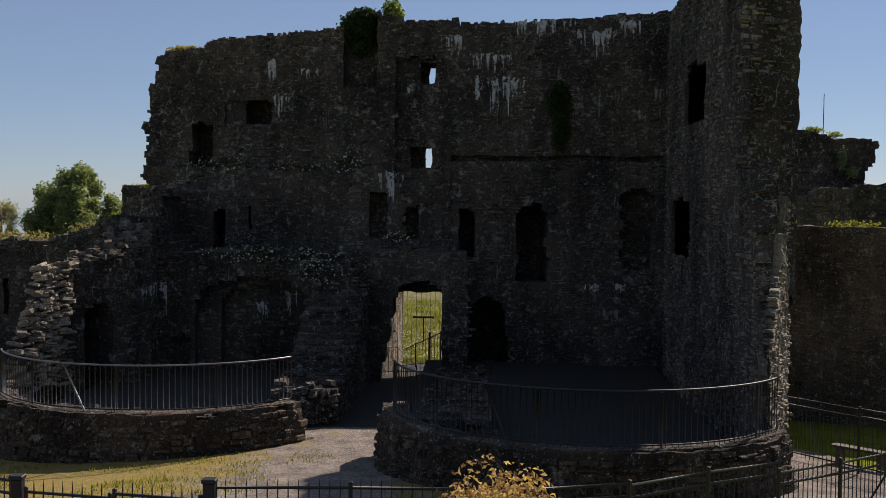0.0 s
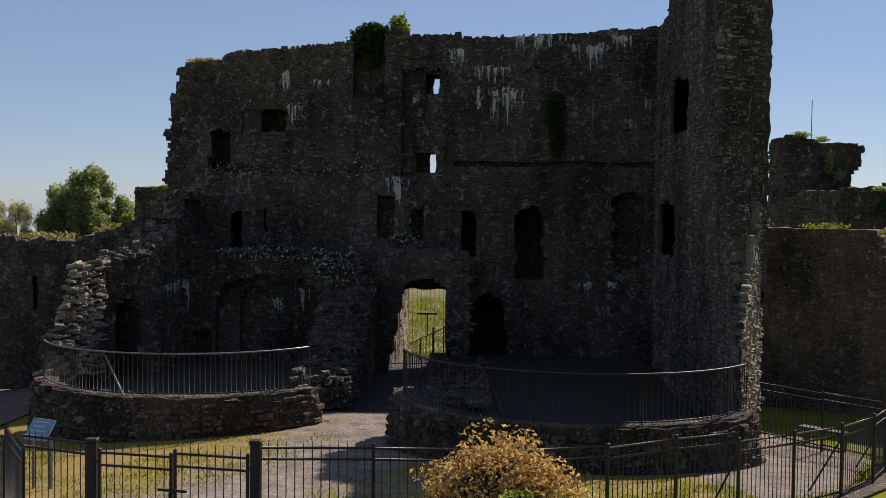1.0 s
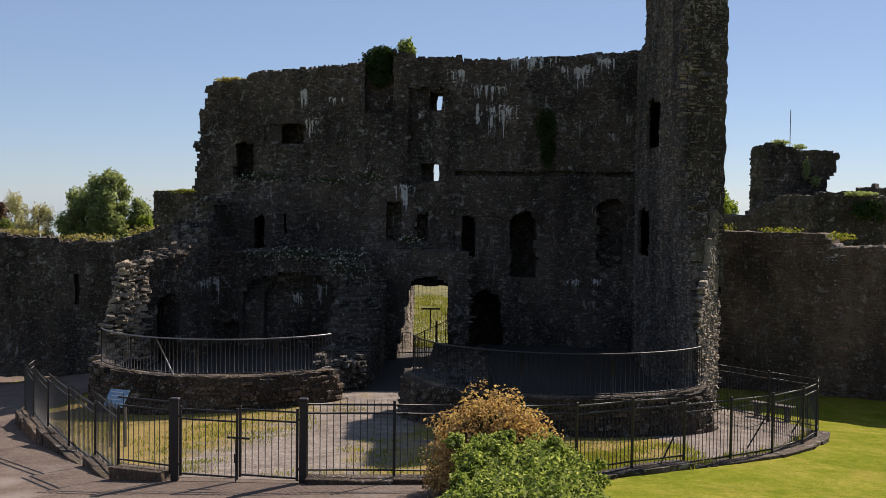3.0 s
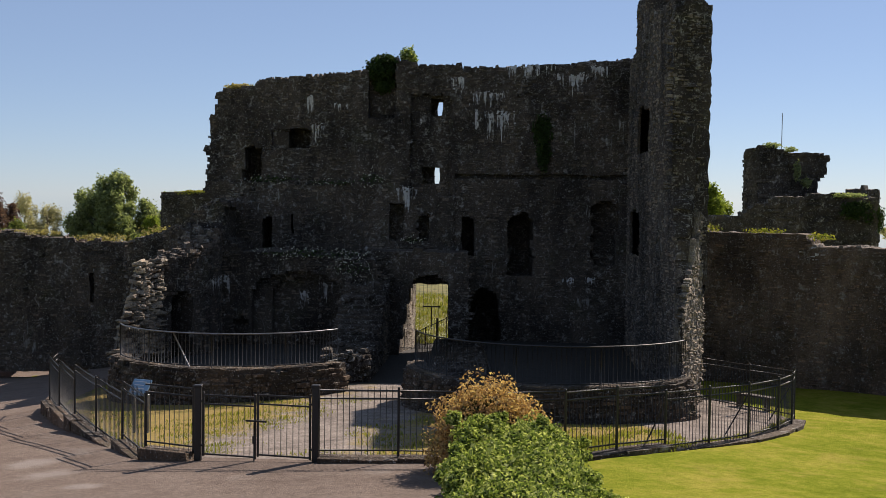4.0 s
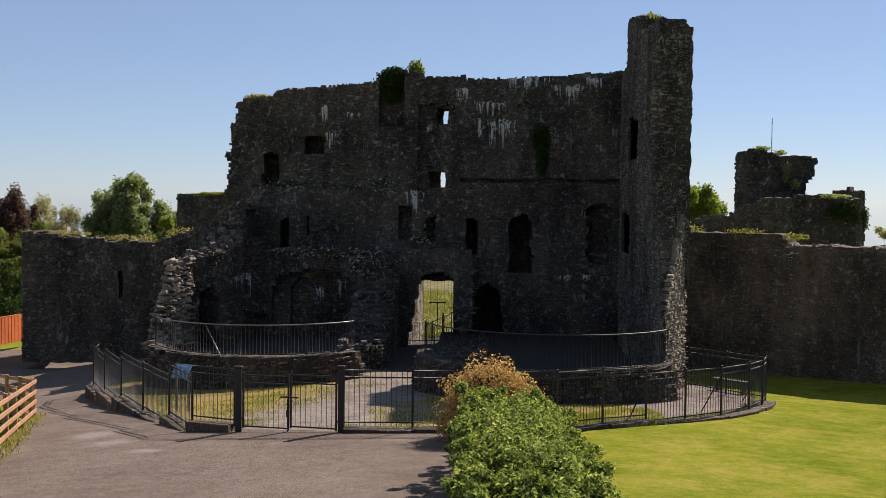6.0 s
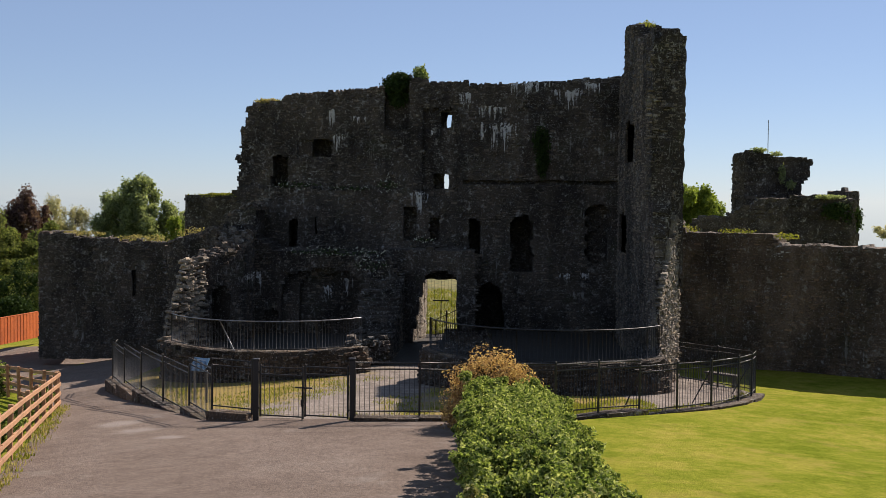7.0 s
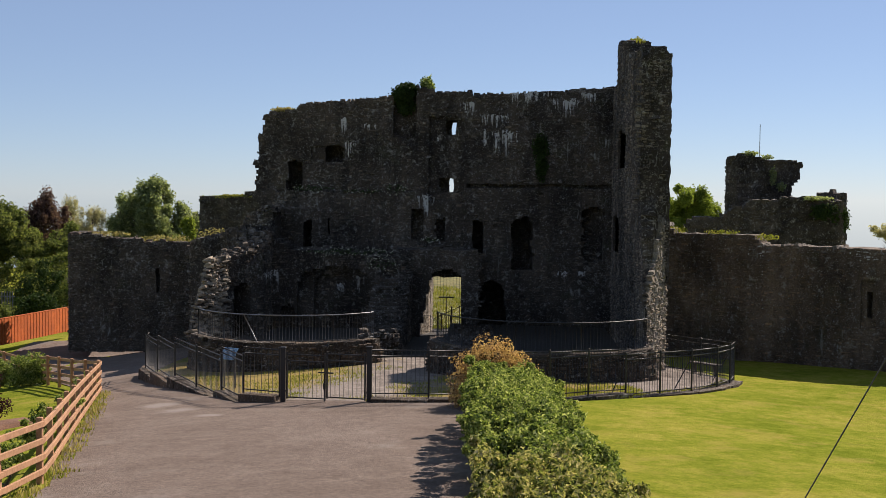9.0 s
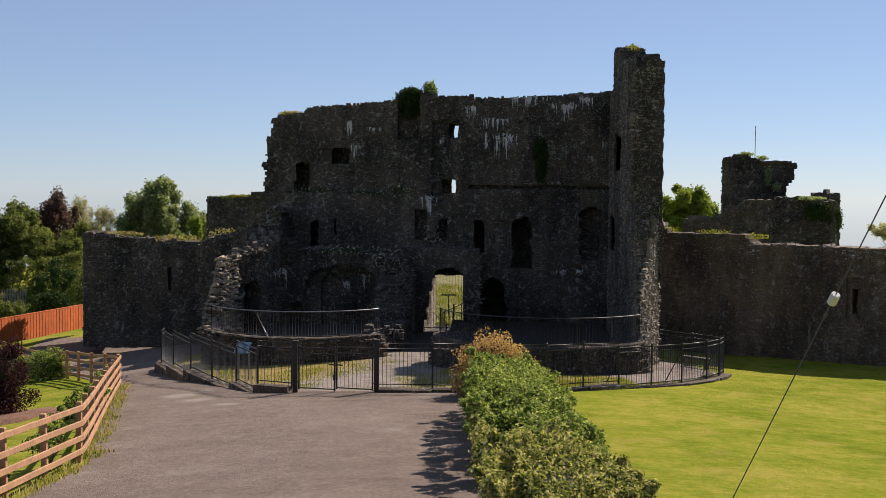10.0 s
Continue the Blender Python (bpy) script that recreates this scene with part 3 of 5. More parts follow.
def branchwork(name, base, top, spread, count, radius, material, seed):
    """A tapered trunk that parts into limbs, one mesh."""
    rnd = random.Random(seed)
    verts, faces = [], []

    def bar(pts, r0, r1, sides=6):
        k0 = len(verts)
        for i, p in enumerate(pts):
            r = r0 + (r1 - r0) * i / (len(pts) - 1)
            d = (pts[min(i + 1, len(pts) - 1)] - pts[max(i - 1, 0)]).normalized()
            a = d.cross(Vector((0.31, 0.95, 0.05))).normalized()
            b = d.cross(a)
            for s in range(sides):
                t = 2 * math.pi * s / sides
                verts.append(p + r * (math.cos(t) * a + math.sin(t) * b))
        for i in range(len(pts) - 1):
            for s in range(sides):
                s2 = (s + 1) % sides
                faces.append((k0 + i * sides + s, k0 + i * sides + s2, k0 + (i + 1) * sides + s2, k0 + (i + 1) * sides + s))

    b0, t0 = Vector(base), Vector(top)
    trunk = [b0.lerp(t0, s / 5) + Vector((rnd.uniform(-1, 1), rnd.uniform(-1, 1), 0)) * radius * (0.8 if s else 0) for s in range(6)]
    bar(trunk, radius, radius * 0.25, 8)
    h = (t0 - b0).length
    for i in range(count):
        s = trunk[1 + i % 4].lerp(trunk[2 + i % 4], rnd.random())
        t = 2 * math.pi * (i * 0.38 + rnd.random() * 0.2)
        out = Vector((math.cos(t), math.sin(t), rnd.uniform(0.4, 1.0)))
        e = s + out * spread * rnd.uniform(0.6, 1.0)
        mid = s.lerp(e, 0.5) + Vector((0, 0, -0.06 * h * rnd.random()))
        bar([s, mid, e], radius * 0.35, radius * 0.06, 5)
        bar([mid, mid.lerp(e, 0.6) + Vector((rnd.uniform(-1, 1), rnd.uniform(-1, 1), 0.6)) * spread * 0.35], radius * 0.16, radius * 0.04, 4)
    return mesh_of(name, verts, faces, material, True)


def tuft_field(name, spots, material, seed, height=0.25, blades=9, width=0.018):
    """Clumps of upright grass blades at the given places (x, y, z, reach)."""
    rnd = random.Random(seed)
    verts, faces = [], []
    for x, y, z, reach in spots:
        for _ in range(blades):
            t, r = rnd.random() * 6.283, reach * math.sqrt(rnd.random())
            h = height * rnd.uniform(0.4, 1.2)
            a = rnd.random() * 6.283
            w = Vector((math.cos(a), math.sin(a), 0)) * width
            lean = Vector((rnd.uniform(-1, 1), rnd.uniform(-1, 1), 0)) * h * 0.35
            p = Vector((x + r * math.cos(t), y + r * math.sin(t), z - 0.02))
            k = len(verts)
            verts += [p - w, p + w, p + lean * 0.4 + Vector((0, 0, h * 0.6)) + w * 0.7, p + lean * 0.4 + Vector((0, 0, h * 0.6)) - w * 0.7, p + lean + Vector((0, 0, h))]
            faces += [(k, k + 1, k + 2, k + 3), (k + 3, k + 2, k + 4)]
    return mesh_of(name, verts, faces, material)


# ---- ground ----
def ground_sheet():
    xs = [-900, -400, -200, -120, -80, -60, -45] + [x * 1.0 for x in range(-36, 37)] + [45, 60, 80, 120, 200, 400, 900]
    ys = [-400, -200, -100, -60, -40] + [y * 1.0 for y in range(-30, 76)] + [85, 100, 130, 180, 260, 400, 900, 2000]
    verts = []
    for y in ys:
        for x in xs:
            verts.append((x, y, ground_z(max(min(x, 36), -36), max(y, -30)) - max(0.0, abs(x) - 80) * 0.04 + 0.02 * noise.noise(Vector((x * 0.4, y * 0.4, 0)))))
    w = len(xs)
    faces = [(j * w + i, j * w + i + 1, (j + 1) * w + i + 1, (j + 1) * w + i) for j in range(len(ys) - 1) for i in range(w - 1)]
    return mesh_of("ground", verts, faces, LAWN, True)


tagged(put("ground", ground_sheet()), "mown sunlit green lawn sloping gently towards the castle", "lawn", "", "structure")


def lofted(name, left, right, lift, material, across=14, along=8):
    """A thin sheet on the ground between two edge lines with the same number of points."""
    def dense(line):
        out = []
        for a, b in zip(line, line[1:]):
            out += [Vector(a).lerp(Vector(b), k / along) for k in range(along)]
        return out + [Vector(line[-1])]
    ls, rs = dense(left), dense(right)
    verts, faces = [], []
    for a, b in zip(ls, rs):
        for k in range(across + 1):
            p = a.lerp(b, k / across)
            q = p + Vector((noise.noise(Vector((p.x, p.y, 3)) * 1.5), noise.noise(Vector((p.x, p.y, 7)) * 1.5))) * 0.10
            verts.append((q.x, q.y, ground_z(q.x, q.y) + lift + 0.015 * noise.noise(Vector((q.x * 0.6, q.y * 0.6, 5)))))
    w = across + 1
    faces = [(j * w + i, j * w + i + 1, (j + 1) * w + i + 1, (j + 1) * w + i) for j in range(len(ls) - 1) for i in range(across)]
    return mesh_of(name, verts, faces, material, True)


road = put("road", lofted("road", [(-6.9, -30), (-6.9, -3), (-7.0, 1.5), (-9.1, 9.5), (-11.5, 19.5), (-15.6, 27.0), (-22.3, 33.6), (-23.6, 47)],
                          [(0.7, -30), (0.7, -3), (0.7, 12.9), (-4.2, 13.6), (-8.7, 19.4), (-11.7, 25.6), (-11.4, 36.9), (-19.9, 48)], 0.03, ASPHALT))
tagged(road, "worn grey asphalt drive with pale dusty patches", "driveway", "", "structure")
gravel = put("gravel_yard", lofted("gravel_yard", [(-11.3, 24.6), (-8.3, 18.6), (-4.9, 13.7), (-2.5, 13.05), (0, 13.2), (2.8, 14.3), (4.6, 15.7), (7.2, 18.5), (9.0, 21.8)],
                                       [(-11.3, 29), (-8.3, 30), (-4.9, 30), (-2.6, 27.4), (-0.4, 27.4), (2.8, 30), (4.6, 29), (6.2, 27), (8.2, 25)], 0.035, GRAVEL, 20))
tagged(gravel, "weedy gravel yard inside the railings", "gravel yard", "", "structure")


# dark sheet over the passage floor, painting the shade that lies there
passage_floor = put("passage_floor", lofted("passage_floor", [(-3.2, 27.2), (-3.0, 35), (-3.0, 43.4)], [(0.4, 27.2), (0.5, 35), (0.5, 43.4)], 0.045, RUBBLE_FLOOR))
tagged(passage_floor, "earth floor of the gate passage, shade painted into its colour", "earth floor", "", "structure")
meadow = put("meadow", lofted("meadow", [(-9, 43), (-9, 50), (-9, 60), (-9, 80)], [(8, 43), (8, 50), (8, 60), (8, 80)], 0.03, MEADOW))
tagged(meadow, "dry yellow-green meadow in the castle court", "meadow", "", "structure")


# ---- gatehouse ----
def line_place(pts):
    pts = [Vector(p) for p in pts]
    run = [0.0]
    for a, b in zip(pts, pts[1:]):
        run.append(run[-1] + (b - a).length)

    def place(u, z, d):
        k = max(i for i in range(len(run) - 1) if run[i] <= max(u, 0)) if u > 0 else 0
        t = (pts[k + 1] - pts[k]).normalized()
        p = pts[k] + t * (u - run[k]) + Vector((-t.y, t.x)) * d
        return Vector((p.x, p.y, z))
    return place, run[-1]


gatehouse = thing("castle_gatehouse", "tall ruined dark stone castle gatehouse, roofless and weathered", "castle ruin", at=(-1.0, 36, 0))


def back_place(u, z, d):
    return Vector((u, 37.9 - 0.17 * u + d, z))


BACK_TOP = [(-10.2, 9.6), (-9.5, 9.95), (-9.2, 10.1), (-8.05, 10.2), (-7.85, 10.45), (-6.3, 10.6), (-4.2, 10.76), (-3.35, 10.8), (-3.25, 10.9), (-2.3, 11.0), (-2.22, 11.3),
            (-1.6, 11.15), (-1.34, 11.02), (0.3, 11.05), (0.42, 10.87), (2.0, 10.96), (3.76, 11.0), (5.5, 11.1), (7.4, 11.2)]
BACK_LEFT = [(-1, -9.4), (5.4, -9.7), (5.8, -10.0), (7.6, -10.0), (8.9, -9.8), (9.95, -9.5), (10.6, -9.3)]


def arched(u, z, a, b, z0, spring, rise):
    """Inside an opening from a to b over z0 with an arched head."""
    if not (a < u < b) or z < z0:
        return False
    t = (2 * u - a - b) / (b - a)
    return z < spring + rise * math.sqrt(max(0.0, 1 - t * t))


def back_shape(u, z):
    rag = 0.16 * noise.noise(Vector((u * 2.2, z * 2.2, 0))) + 0.07 * noise.noise(Vector((u * 6, z * 6, 4)))
    if z > lerp_at(u, BACK_TOP) - 0.12 + rag * 0.35 or u < lerp_at(z, BACK_LEFT) + rag:
        return None
    f, b = 0.0, (1.3 if z < 3.6 and -3 < u < 0.8 else 1.75)
    u0, w0 = u, z
    u, z = u + rag * 0.22, z + rag * 0.22
    if u > 0.2:
        f = 0.0 if z > 6.6 + rag * 0.3 else -0.28
        if 6.42 < z < 6.62:
            f = 0.32
    elif z < 6.15 + rag:
        f = -0.35
    if -3.3 < u < -2.2 and z > 8.8:
        f = 0.6
    if -1.57 < u < 0.05 and 5.7 < z < 9.75:
        f = 0.22
    if -2.4 < u < -0.8 and 3.95 < z < 5.4 - (0.45 if u > -1.4 else 0) and (u < -1.8 or u > -1.25):
        f = 0.4
    # slit windows: the splay is deep, only its far side is open
    for a, c, e, z0, z1 in ((-0.8, -0.47, -0.25, 8.92, 9.65), (-1.08, -0.58, -0.39, 6.2, 6.93)):
        if a < u0 < e and z0 < w0 < z1:
            if u0 > c:
                return None
            f = 1.15
    for a, c, z0, z1, deep in ((-7.3, -5.62, 7.55, 8.28, 0.12), (-6.6, -5.66, 7.6, 8.25, 1.3), (-8.44, -7.72, 6.2, 7.5, 1.3), (-7.58, -7.2, 3.45, 4.65, 1.3), (-6.4, -6.28, 4.1, 4.8, 0.6)):
        if arched(u, z, a, c, z0, z1, 0.15):
            f = deep
    if arched(u, z, 0.47, 1.0, 3.3, 4.65, 0.28) or arched(u, z, 5.55, 6.55, 3.05, 5.35, 0.25):
        f = 1.7 if u < 3 else 0.35
    if arched(u + rag * 0.5, z + rag * 0.3, 2.32, 3.28, 2.6, 4.65, 0.4):
        f = 1.8
    if arched(u, z, 0.8, 2.06, -0.8, 1.2, 0.9):
        f = 2.8
    if -2.3 < u < 0.2 and z < 2.2:
        return None
    return f, max(b, f + 0.15)


build_wall("back_wall", "dark rubble rear wall with slit windows and pale lime streaks", back_place, -10.2, 7.4, -0.8, 11.5, 0.10, back_shape, CORE, STONE, 11, gatehouse, cap=STONE)


def gate_place(u, z, d):
    return Vector((u, 35.5 - 0.10 * u + d, z))


def gate_shape(u, z):
    if z > 3.6 + 0.15 * noise.noise(Vector((u * 2, z * 2, 9))):
        return None
    if lerp_at(z, [(-0.6, -1.98), (2.45, -1.38)]) < u < -0.03 and z < 2.36 + 0.32 * math.sqrt(max(0.0, 1 - ((u + 0.72) / 0.72) ** 2)):
        return None
    return 0.0, 2.0


build_wall("gate_arch", "low arched gateway through the wall", gate_place, -3.0, 0.75, -0.8, 3.8, 0.125, gate_shape, CORE, STONE, 12, gatehouse)


def low_place(u, z, d):
    return Vector((u, 34.9 + d, z))


def low_shape(u, z):
    rag = 0.15 * noise.noise(Vector((u * 2, z * 2, 2)))
    if z > lerp_at(u, [(-8.9, 4.2), (-7.5, 3.55), (-4, 3.35), (-2.6, 3.1)]) + rag:
        return None
    f = 0.0
    if arched(u, z, -7.3, -4.0, -1, 2.1, 0.7):
        f = 0.45
    if arched(u, z, -6.68, -4.42, -1, 1.95, 0.6):
        f = 0.95
    if arched(u, z, -8.0, -7.45, -1, 0.9, 0.2):
        f = 0.5
    return f, 3.0


build_wall("vaulted_recess_wall", "lower wall with a broad blind arched recess", low_place, -8.9, -2.7, -0.8, 4.3, 0.14, low_shape, CORE, STONE, 13, gatehouse)

SIDE_X = [(20.5, 5.95), (21.5, 6.0), (24, 6.2), (30, 6.3), (34, 6.6), (37.5, 7.0)]
SIDE_EDGE = [(-1, 21.6), (2.2, 21.75), (2.9, 21.95), (3.15, 22.3), (4.2, 23.1), (6.0, 23.8), (8.4, 24.0), (13, 24.3)]
SIDE_TOP = [(21, 9.0), (23.9, 10.9), (24.3, 11.35), (25.6, 11.35), (27.2, 11.2), (28.1, 11.5), (28.8, 12.1), (31.0, 12.25), (32.35, 12.45), (32.45, 12.4), (32.6, 10.8), (37.5, 10.7)]


def side_place(u, z, d):
    return Vector((lerp_at(u, SIDE_X) + d, u, z))


DOORS = [(28.5, 31.5, 7.15, 8.65), (30.2, 34.0, 3.74, 5.25)]      # openings in the side wall, each with an added dark box behind


def side_shape(u, z):
    rag = 0.16 * noise.noise(Vector((u * 2.2, z * 2.2, 30))) + 0.08 * noise.noise(Vector((u * 7, z * 7, 34)))
    if z > lerp_at(u, SIDE_TOP) + rag * 0.5 or u < lerp_at(z, SIDE_EDGE) + rag * 0.3:
        return None
    back = max(0.08, min(0.95, (u - 21.9) * 0.36 - 0.1))
    for a, b, z0, z1 in DOORS:
        if arched(u, z, a, b, z0, z1 - 0.15, 0.2 + rag):
            return None
        if a - 0.4 < u < b + 2.6 and z0 - 0.3 < z < z1 + 0.5:
            back = 0.10
    return 0.0, back


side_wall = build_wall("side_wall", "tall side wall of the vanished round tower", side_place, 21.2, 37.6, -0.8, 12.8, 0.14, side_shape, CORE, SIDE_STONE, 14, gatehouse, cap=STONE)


# closed boxes added behind the openings to keep light out of them
for a, b, z0, z1 in DOORS:
    q = [side_place(u, z, d) for u, d in ((a - 0.5, 0.09), (b + 2.7, 0.09), (b + 2.7, 1.5), (a - 0.5, 1.5)) for z in (z0 - 0.4, z1 + 0.6)]
    put("mural_passage", mesh_of("mural_passage", q, [(2, 3, 5, 4), (4, 5, 7, 6), (6, 7, 1, 0), (0, 2, 4, 6), (1, 7, 5, 3)], CORE), gatehouse)


left_place, left_len = line_place([(-10.3, 29.7), (-9.75, 30.7), (-9.15, 31.4), (-8.55, 32.4), (-8.4, 33.6), (-8.5, 35.2)])


def left_shape(u, z):
    rag = 0.22 * noise.noise(Vector((u * 2, z * 2, 50)))
    if z > lerp_at(u, [(0, -2), (0.5, -1), (0.6, 1.5), (1.1, 3.1), (1.6, 3.4), (3.5, 3.75), (5.7, 4.4), (6.5, 4.9)]) + rag:
        return None
    f = 0.0
    if arched(u, z, 1.55, 2.5, -1, 1.95, 0.35):
        f = 1.25
    return f, max(f + 0.1, min(1.5, 0.45 + 0.35 * u))


build_wall("broken_side_wall", "broken-down side wall with a dark doorway", left_place, 0, left_len, -0.8, 5.2, 0.12, left_shape, CORE, STONE, 15, gatehouse, cap=BROWN)


def shoulder_place(u, z, d):
    return Vector((-13.0 + u, 38.6 - 0.55 * u + d, z))


def shoulder_shape(u, z):
    rag = 0.25 * noise.noise(Vector((u * 1.7, z * 1.7, 70)))
    if z > lerp_at(u, [(0, 3.6), (1.5, 4.0), (2.6, 4.4), (3.2, 5.0), (4.3, 5.4)]) + rag:
        return None
    return 0.0, 2.6


build_wall("rubble_shoulder", "sloping broken masonry below the wall's torn edge", shoulder_place, 0, 4.3, -1.4, 5.8, 0.16, shoulder_shape, CORE, STONE, 16, gatehouse, cap=BROWN)


def jamb_place(u, z, d):
    return Vector((-1.98 + 0.125 * u - d, 37.0 + u, z))


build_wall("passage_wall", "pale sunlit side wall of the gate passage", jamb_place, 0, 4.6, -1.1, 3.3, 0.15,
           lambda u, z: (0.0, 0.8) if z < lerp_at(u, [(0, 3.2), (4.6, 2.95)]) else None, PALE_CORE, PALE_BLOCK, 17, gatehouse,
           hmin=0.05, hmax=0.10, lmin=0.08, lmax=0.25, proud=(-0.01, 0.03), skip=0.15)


# ---- round tower bases ----
def arc_place(cx, cy, r):
    return lambda u, z, d: Vector((cx + (r - d) * math.cos(u / r), cy + (r - d) * math.sin(u / r), z))


def tower_base(label, cx, cy, r, a0, a1, top, floor_z, back_pts, seed):
    """A low drum: battered stone face, coping stones, floor inside."""
    base = thing("tower_base", label, "tower base", "round tower bases", at=(cx, cy, -0.3))
    base_inv = base.matrix_basis.inverted()
    pl = arc_place(cx, cy, r)
    u0, u1 = radians(a0) * r, radians(a1) * r

    def shape(u, z):
        if z > top - 0.08 + 0.05 * noise.noise(Vector((u * 1.3, z, seed))):
            return None
        return -0.10 * (top - z), 0.55
    w = put("drum_wall", ruin_wall("drum_wall", pl, u0, u1, -0.75, top + 0.1, 0.15, shape, BROWN_CORE), base, base_inv)
    rnd = random.Random(seed)
    shapes = loose_stone_meshes(7, RIM, seed, 0.5)
    # coping laid flat along the rim
    u = u0
    while u < u1 - 0.2:
        L = rnd.uniform(0.28, 0.6)
        p = pl(u + L / 2, top - 0.05 + rnd.uniform(-0.02, 0.02), 0.26)
        m = base_inv @ Matrix.Translation(p) @ Euler((rnd.uniform(-0.06, 0.06), rnd.uniform(-0.06, 0.06), u / r + math.pi / 2 + rnd.uniform(-0.08, 0.08))).to_matrix().to_4x4() @ Matrix.Diagonal((L, rnd.uniform(0.36, 0.44), rnd.uniform(0.12, 0.17), 1))
        put("coping_stone", rnd.choice(shapes), base, m)
        u += L + 0.005
    st = put("masonry", courses("masonry", pl, u0, u1, -0.7, top - 0.18, shape, BROWN, seed, 0.08, 0.17, 0.12, 0.42, (0.0, 0.08), 0.12), base, base_inv)
    tagged(st, "", "", "", "stuff")
    rim = [pl(u0 + (u1 - u0) * k / 24, 0, 0.4) for k in range(25)] + [Vector((*p, 0)) for p in back_pts]
    n_ = len(rim)
    mid = Vector((cx, cy + 2, floor_z))
    verts = [mid] + [Vector((p.x, p.y, floor_z + 0.05 * noise.noise(p))) for p in rim]
    half = [mid.lerp(v, 0.5) + Vector((0, 0, 0.10 * noise.noise(v))) for v in verts[1:]]
    verts += half
    faces = []
    for k in range(n_):
        k2 = (k + 1) % n_
        faces += [(0, n_ + 1 + k, n_ + 1 + k2), (n_ + 1 + k, 1 + k, 1 + k2, n_ + 1 + k2)]
    rubble("rubble", [(cx + rr * math.cos(t), cy + rr * math.sin(t), floor_z + 0.05) for rr, t in [(r * 0.85 * math.sqrt(rnd.random()), rnd.uniform(2.9, 6.5)) for _ in range(170)]], CORE, seed, parent=base, m=base_inv)
    # floor coloured near black for the shade inside the drum
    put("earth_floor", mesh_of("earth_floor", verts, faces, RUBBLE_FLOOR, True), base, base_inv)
    return base


tower_base("low round tower base of brown stone with coping", -6.4, 27.75, 4.02, 196, 326, 0.77, 0.05, [(-2.6, 35.2), (-9.0, 35.2)], 21)
tower_base("low round tower base of brown stone beside the tall wall", 2.88, 23.2, 4.05, 172, 326, 1.10, 0.05, [(6.3, 30), (6.6, 36.4), (-0.5, 37.4), (-0.7, 30)], 22)


def passage_place(x0, sign):
    return lambda u, z, d: Vector((x0 + sign * d + 0.03 * u, 27.6 + u, z))


def stepped(label, x0, sign, tops, seed, u0=0.0):
    build_wall("passage_flank", label, passage_place(x0, sign), u0, 7.9, -0.6, 3.2, 0.14,
               lambda u, z: (0.0, 1.6) if z < lerp_at(u, tops) + 0.12 * noise.noise(Vector((u * 3, z * 3, seed))) else None, CORE, STONE, seed, gatehouse)


stepped("stepped broken masonry beside the gate passage", -2.45, -1, [(0, 0.65), (2.5, 0.8), (4.0, 1.3), (5.5, 2.0), (7.9, 2.6)], 23)
stepped("low broken masonry beside the gate passage", -0.45, 1, [(-4, 0.7), (0, 0.4), (3, 0.15), (7.9, 0.0)], 24, -3.6)

# pale broken core where the tower walls were torn off
rnd = random.Random(31)
pale_shapes = loose_stone_meshes(8, PALE, 31, 0.5)
pier = thing("broken_pier", "sunlit heap of pale broken rubble core", "rubble pier", at=(-10.4, 29.6, 0.2))
pinv = pier.matrix_basis.inverted()


def pier_point(s, t):
    """s up the torn face, t across it; the face narrows upwards."""
    q = 0.5 * s + (1 - 0.5 * s) * t
    return Vector((-10.75 + 1.15 * q - 0.1 * s + 0.10 * noise.noise(Vector((s * 5, t * 5, 1))), 28.4 + 1.4 * q + 0.9 * s, 0.35 + 3.1 * s + 0.12 * noise.noise(Vector((s * 4, t * 4, 9)))))


pv, pf = [], []
for i in range(17):
    for j in range(9):
        pv.append(pier_point(i / 16, j / 8) + wob((i, j, 0), 0.08, 0.9))
for i in range(16):
    for j in range(8):
        k = i * 9 + j
        pf.append((k, k + 1, k + 10, k + 9))
nb = len(pv)
pv += [v + Vector((-0.35, 1.0, -0.1)) for v in pv[:nb]]
for i in range(16):
    for j in (0, 8):
        k = i * 9 + j
        pf.append((k, k + 9, k + 9 + nb, k + nb))
for j in range(8):
    pf.append((16 * 9 + j, 16 * 9 + j + 1, 16 * 9 + j + 1 + nb, 16 * 9 + j + nb))
put("rubble_core", mesh_of("rubble_core", pv, pf, CORE), pier, pinv)
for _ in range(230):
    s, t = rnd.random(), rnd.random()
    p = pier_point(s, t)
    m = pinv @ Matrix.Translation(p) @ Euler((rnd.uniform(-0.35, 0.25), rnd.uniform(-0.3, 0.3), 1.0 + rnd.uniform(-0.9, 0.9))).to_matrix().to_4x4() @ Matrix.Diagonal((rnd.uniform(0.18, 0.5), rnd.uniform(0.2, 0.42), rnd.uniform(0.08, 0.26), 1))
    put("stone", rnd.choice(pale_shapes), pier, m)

ginv = gatehouse.matrix_basis.inverted()
EA, EB = Vector((6.02, 21.7)), Vector((7.22, 24.45))
EL = (EB - EA).length


def end_place(u, z, d):
    t = (EB - EA) / EL
    q = EA + t * u + Vector((-t.y, t.x)) * d
    return Vector((q.x, q.y, z))


